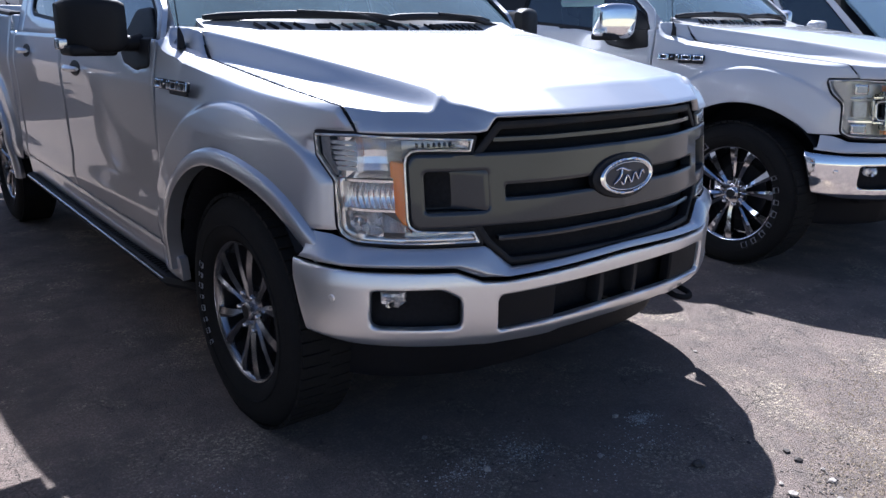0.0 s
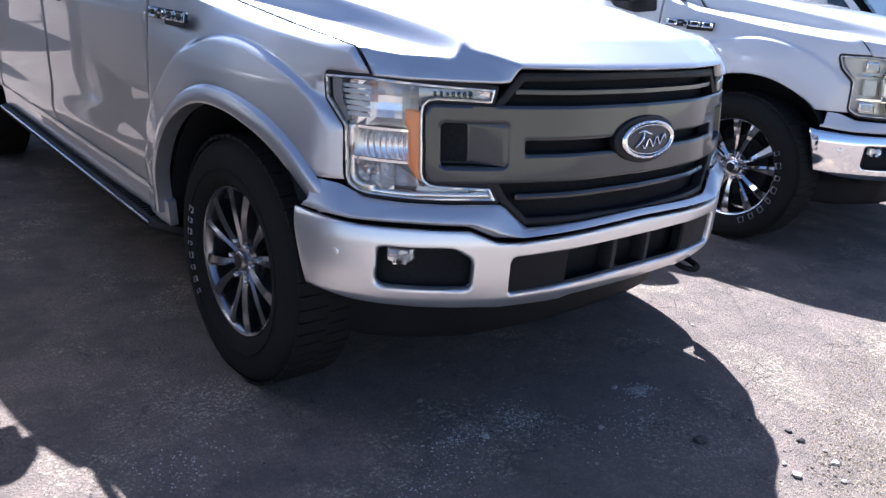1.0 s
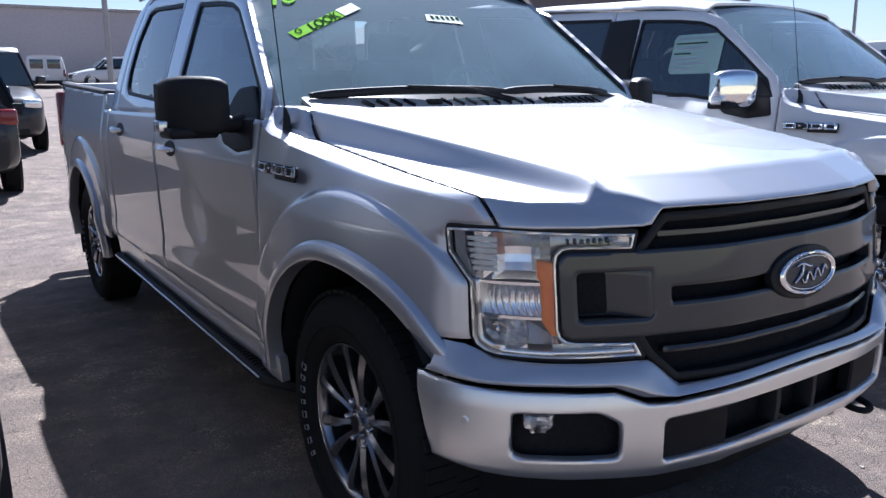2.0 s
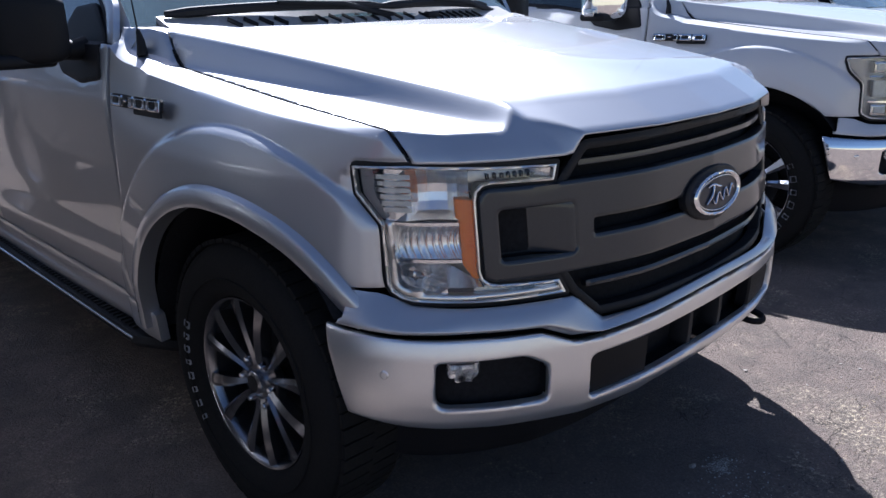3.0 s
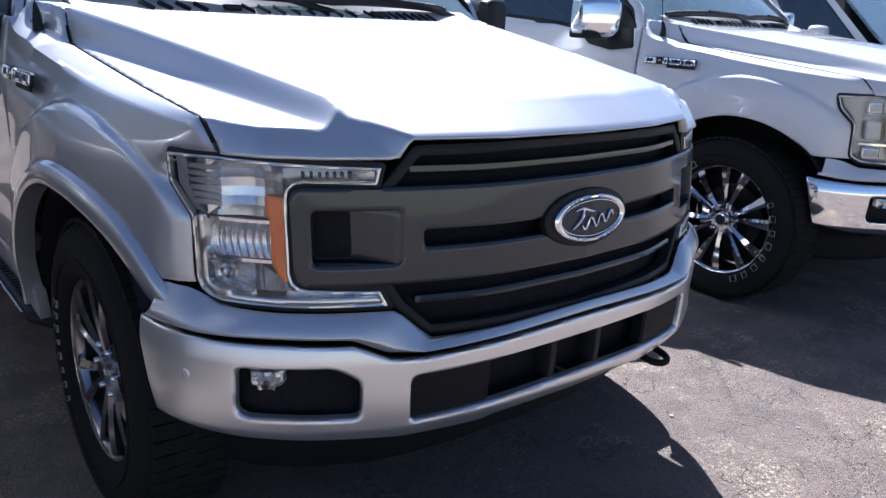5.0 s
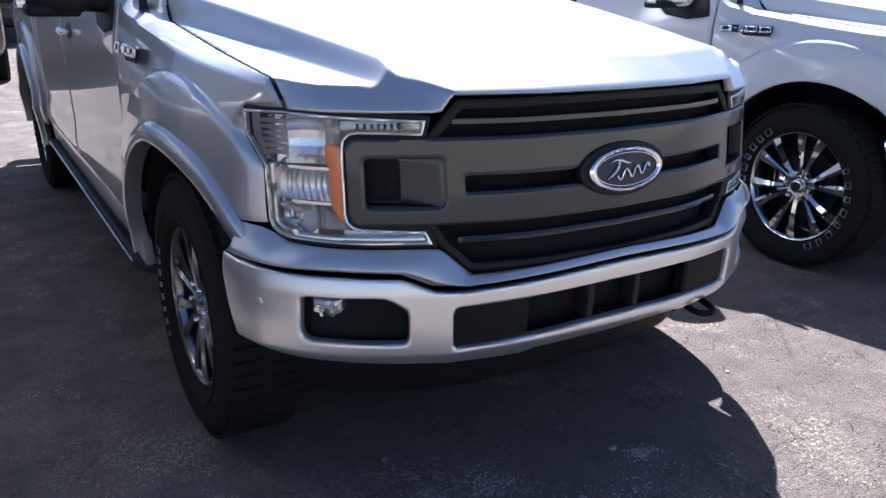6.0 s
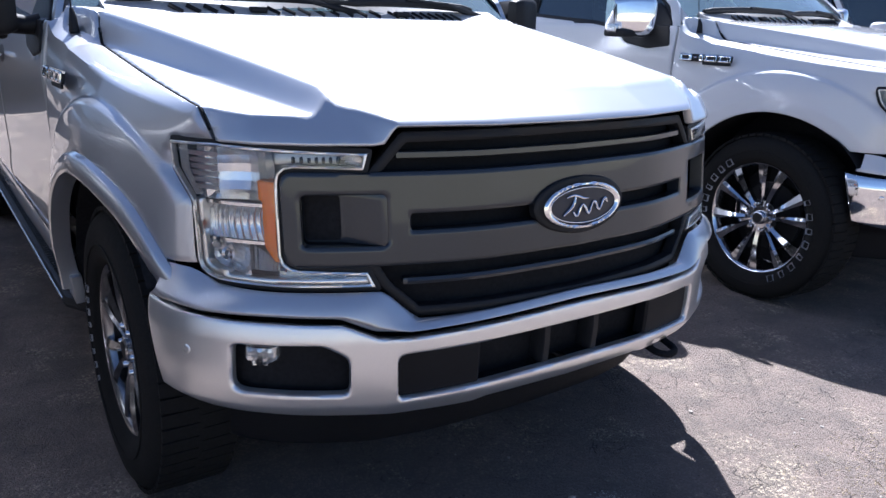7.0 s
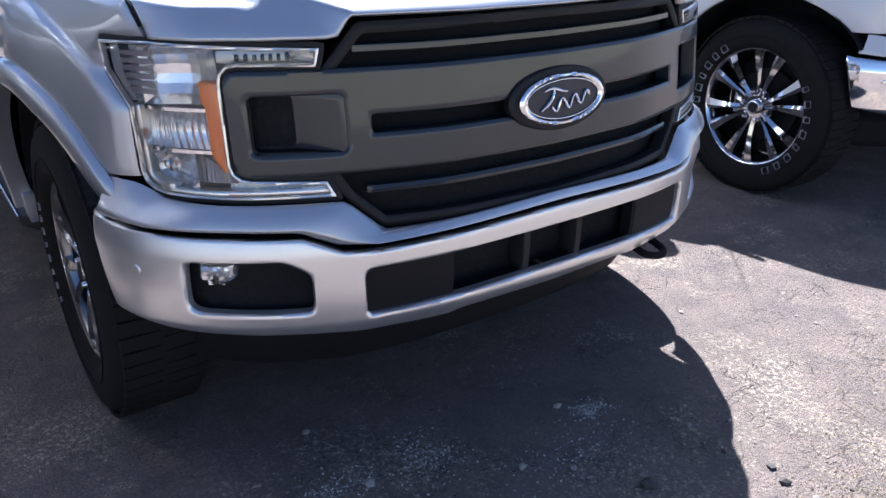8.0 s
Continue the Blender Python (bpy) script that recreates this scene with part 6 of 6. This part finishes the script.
tag_ = on_screen("white_sticker", ((-0.052, 0.608), (0.133, 0.592), (0.126, 0.659), (-0.037, 0.665)), M_PAPER, "small white sticker with dark bars on the windscreen")
for k in range(6):
    on_screen("print_bar", tuple((-0.02 + 0.026 * k + dx, 0.622 + dv) for dx, dv in ((0, 0), (0.014, 0), (0.014, 0.03), (0, 0.03))), M_INK, "", tag_, 0.006)
# price sheet inside the white truck's front window
price = thing("price_sheet", white_truck.matrix_basis, "pale green price sheet taped inside the side window", "paper")


def on_pane(u, v):
    return house(u, v) + np.array([0.008, 0, 0])


part("sheet", sheet(rect(1.955, 2.290, 1.42, 1.652, 0.004), on_pane, (1.95, 2.30, 1.41, 1.66), 0.03, 0.0, 0.002, INSIDE), M_SHEET, price)
for k in range(7):
    w = (0.28, 0.22, 0.26, 0.12, 0.2, 0.24, 0.16)[k]
    part("print_bar", sheet(rect(2.275 - w, 2.275, 1.625 - 0.03 * k, 1.634 - 0.03 * k), lambda u, v: on_pane(u, v) + np.array([-0.003, 0, 0]), (1.96, 2.29, 1.42, 1.65), 0.01, 0.0, 0.001, INSIDE), M_INK if k in (1, 3) else M_LAMPGREY, price)

verge = new("grass_verge", bpy.data.meshes.new("grass_verge"))
verge.data.from_pydata([(x, y, z) for y, z in ((-13, 0.0), (-15, 0.25), (-20, 1.6), (-26, 2.6), (-34, 3.2), (-120, 3.4)) for x in (-200, 200)], [], [[2 * k, 2 * k + 2, 2 * k + 3, 2 * k + 1] for k in range(5)])
verge.data.materials.append(M_GRASS)
tagged(verge, "dry yellow-green grass bank beside the lot", "grass", kind="structure")

# ---- loose stones and litter ----
rng = random.Random(4)


def stone(x, y, size, mat=None):
    bm = bmesh.new()
    bmesh.ops.create_icosphere(bm, subdivisions=1, radius=size)
    for v in bm.verts:
        v.co *= 0.7 + 0.6 * rng.random()
        v.co.z *= 0.55
    ob = new("stone", bpy.data.meshes.new("stone"))
    bm.to_mesh(ob.data)
    bm.free()
    ob.data.materials.append(mat or M_STONE)
    ob.matrix_basis = pose(x, y, size * 0.35, 0, 0, rng.random() * 360)
    return tagged(ob, "small dark stone lying on the asphalt" if mat else "small pale stone lying on the asphalt", "stone", "loose stones")


for x, y, s in ((-0.53, 0.462, 0.012), (-0.491, 0.188, 0.014), (0.133, -0.48, 0.016), (0.16, -0.43, 0.01), (-0.15, 0.02, 0.012), (0.10, 0.16, 0.013), (0.30, -0.52, 0.012), (0.34, -0.47, 0.009), (0.22, -0.58, 0.011), (-0.05, -0.06, 0.01)):
    stone(x, y, s)
def gravel(name, count, spot, label, tones):
    """Fine loose grit spread round a few centres, as one sheet of tiny angular stones."""
    verts, faces = [], []
    for _ in range(count):
        cx, cy, rx, ry = rng.choice(spot)
        x, y, r = rng.gauss(cx, rx), rng.gauss(cy, ry), rng.choice((0.0010, 0.0014, 0.0020, 0.0034))
        turn, n0 = rng.random() * 6.28, len(verts)
        for dx, dy, dz in ((1, 0, 0.2), (0, 1.2, 0.1), (-1.1, 0, 0.3), (0, -0.9, 0.2), (0.1, 0.1, 1.1)):
            k = r * (0.7 + 0.6 * rng.random())
            verts.append((x + k * (dx * math.cos(turn) - dy * math.sin(turn)), y + k * (dx * math.sin(turn) + dy * math.cos(turn)), ground_at(x, y) + k * dz))
        faces += [[n0, n0 + 1, n0 + 4], [n0 + 1, n0 + 2, n0 + 4], [n0 + 2, n0 + 3, n0 + 4], [n0 + 3, n0, n0 + 4]]
    m = material(label.split(" on ")[0], tones[0], 0.9, 0, 0, 0.2, 8, 160, second=tones[1])
    nt = m.node_tree
    geo, mix = nt.nodes.new("ShaderNodeNewGeometry"), nt.nodes.new("ShaderNodeMix")
    mix.data_type = "RGBA"
    mix.inputs["A"].default_value, mix.inputs["B"].default_value = (*tones[0], 1), (*tones[1], 1)
    nt.links.new(geo.outputs["Random Per Island"], mix.inputs["Factor"])
    nt.links.new(mix.outputs["Result"], nt.nodes["Principled BSDF"].inputs["Base Color"])
    ob = new(name, bpy.data.meshes.new(name))
    ob.data.from_pydata(verts, [], faces)
    ob.data.materials.append(m)
    return tagged(ob, label, "gravel", kind="stuff")


gravel("sand_gravel", 11000, ((0.75, -0.55, 0.30, 0.16), (0.45, -0.62, 0.16, 0.12), (1.15, -0.30, 0.30, 0.16), (0.25, -0.75, 0.25, 0.12)), "loose yellow sand and fine gravel on the asphalt", ((0.17, 0.13, 0.095), (0.52, 0.42, 0.29)))
gravel("pale_gravel", 2600, ((-0.55, 0.23, 0.07, 0.03), (-0.33, 0.20, 0.05, 0.05), (-0.02, -0.02, 0.14, 0.06), (0.17, 0.10, 0.03, 0.02), (-0.75, 0.10, 0.12, 0.05), (-1.3, 0.55, 0.10, 0.08)), "pale gravel crumbs on the shaded asphalt", ((0.20, 0.18, 0.16), (0.62, 0.58, 0.52)))
for x, y, s in ((0.057, -0.211, 0.024), (0.333, -0.396, 0.014), (0.356, -0.342, 0.012), (0.311, -0.233, 0.008)):
    stone(x, y, s, M_GRIT)
for k in range(60):
    stone(rng.uniform(-1.7, 1.9), rng.uniform(-1.0, 0.6), rng.uniform(0.003, 0.008))
for k in range(70):
    a, r = rng.uniform(0, 6.3), abs(rng.gauss(0, 0.16))
    stone(0.30 + r * math.cos(a), -0.52 + 0.6 * r * math.sin(a), rng.uniform(0.002, 0.006), M_GRIT)
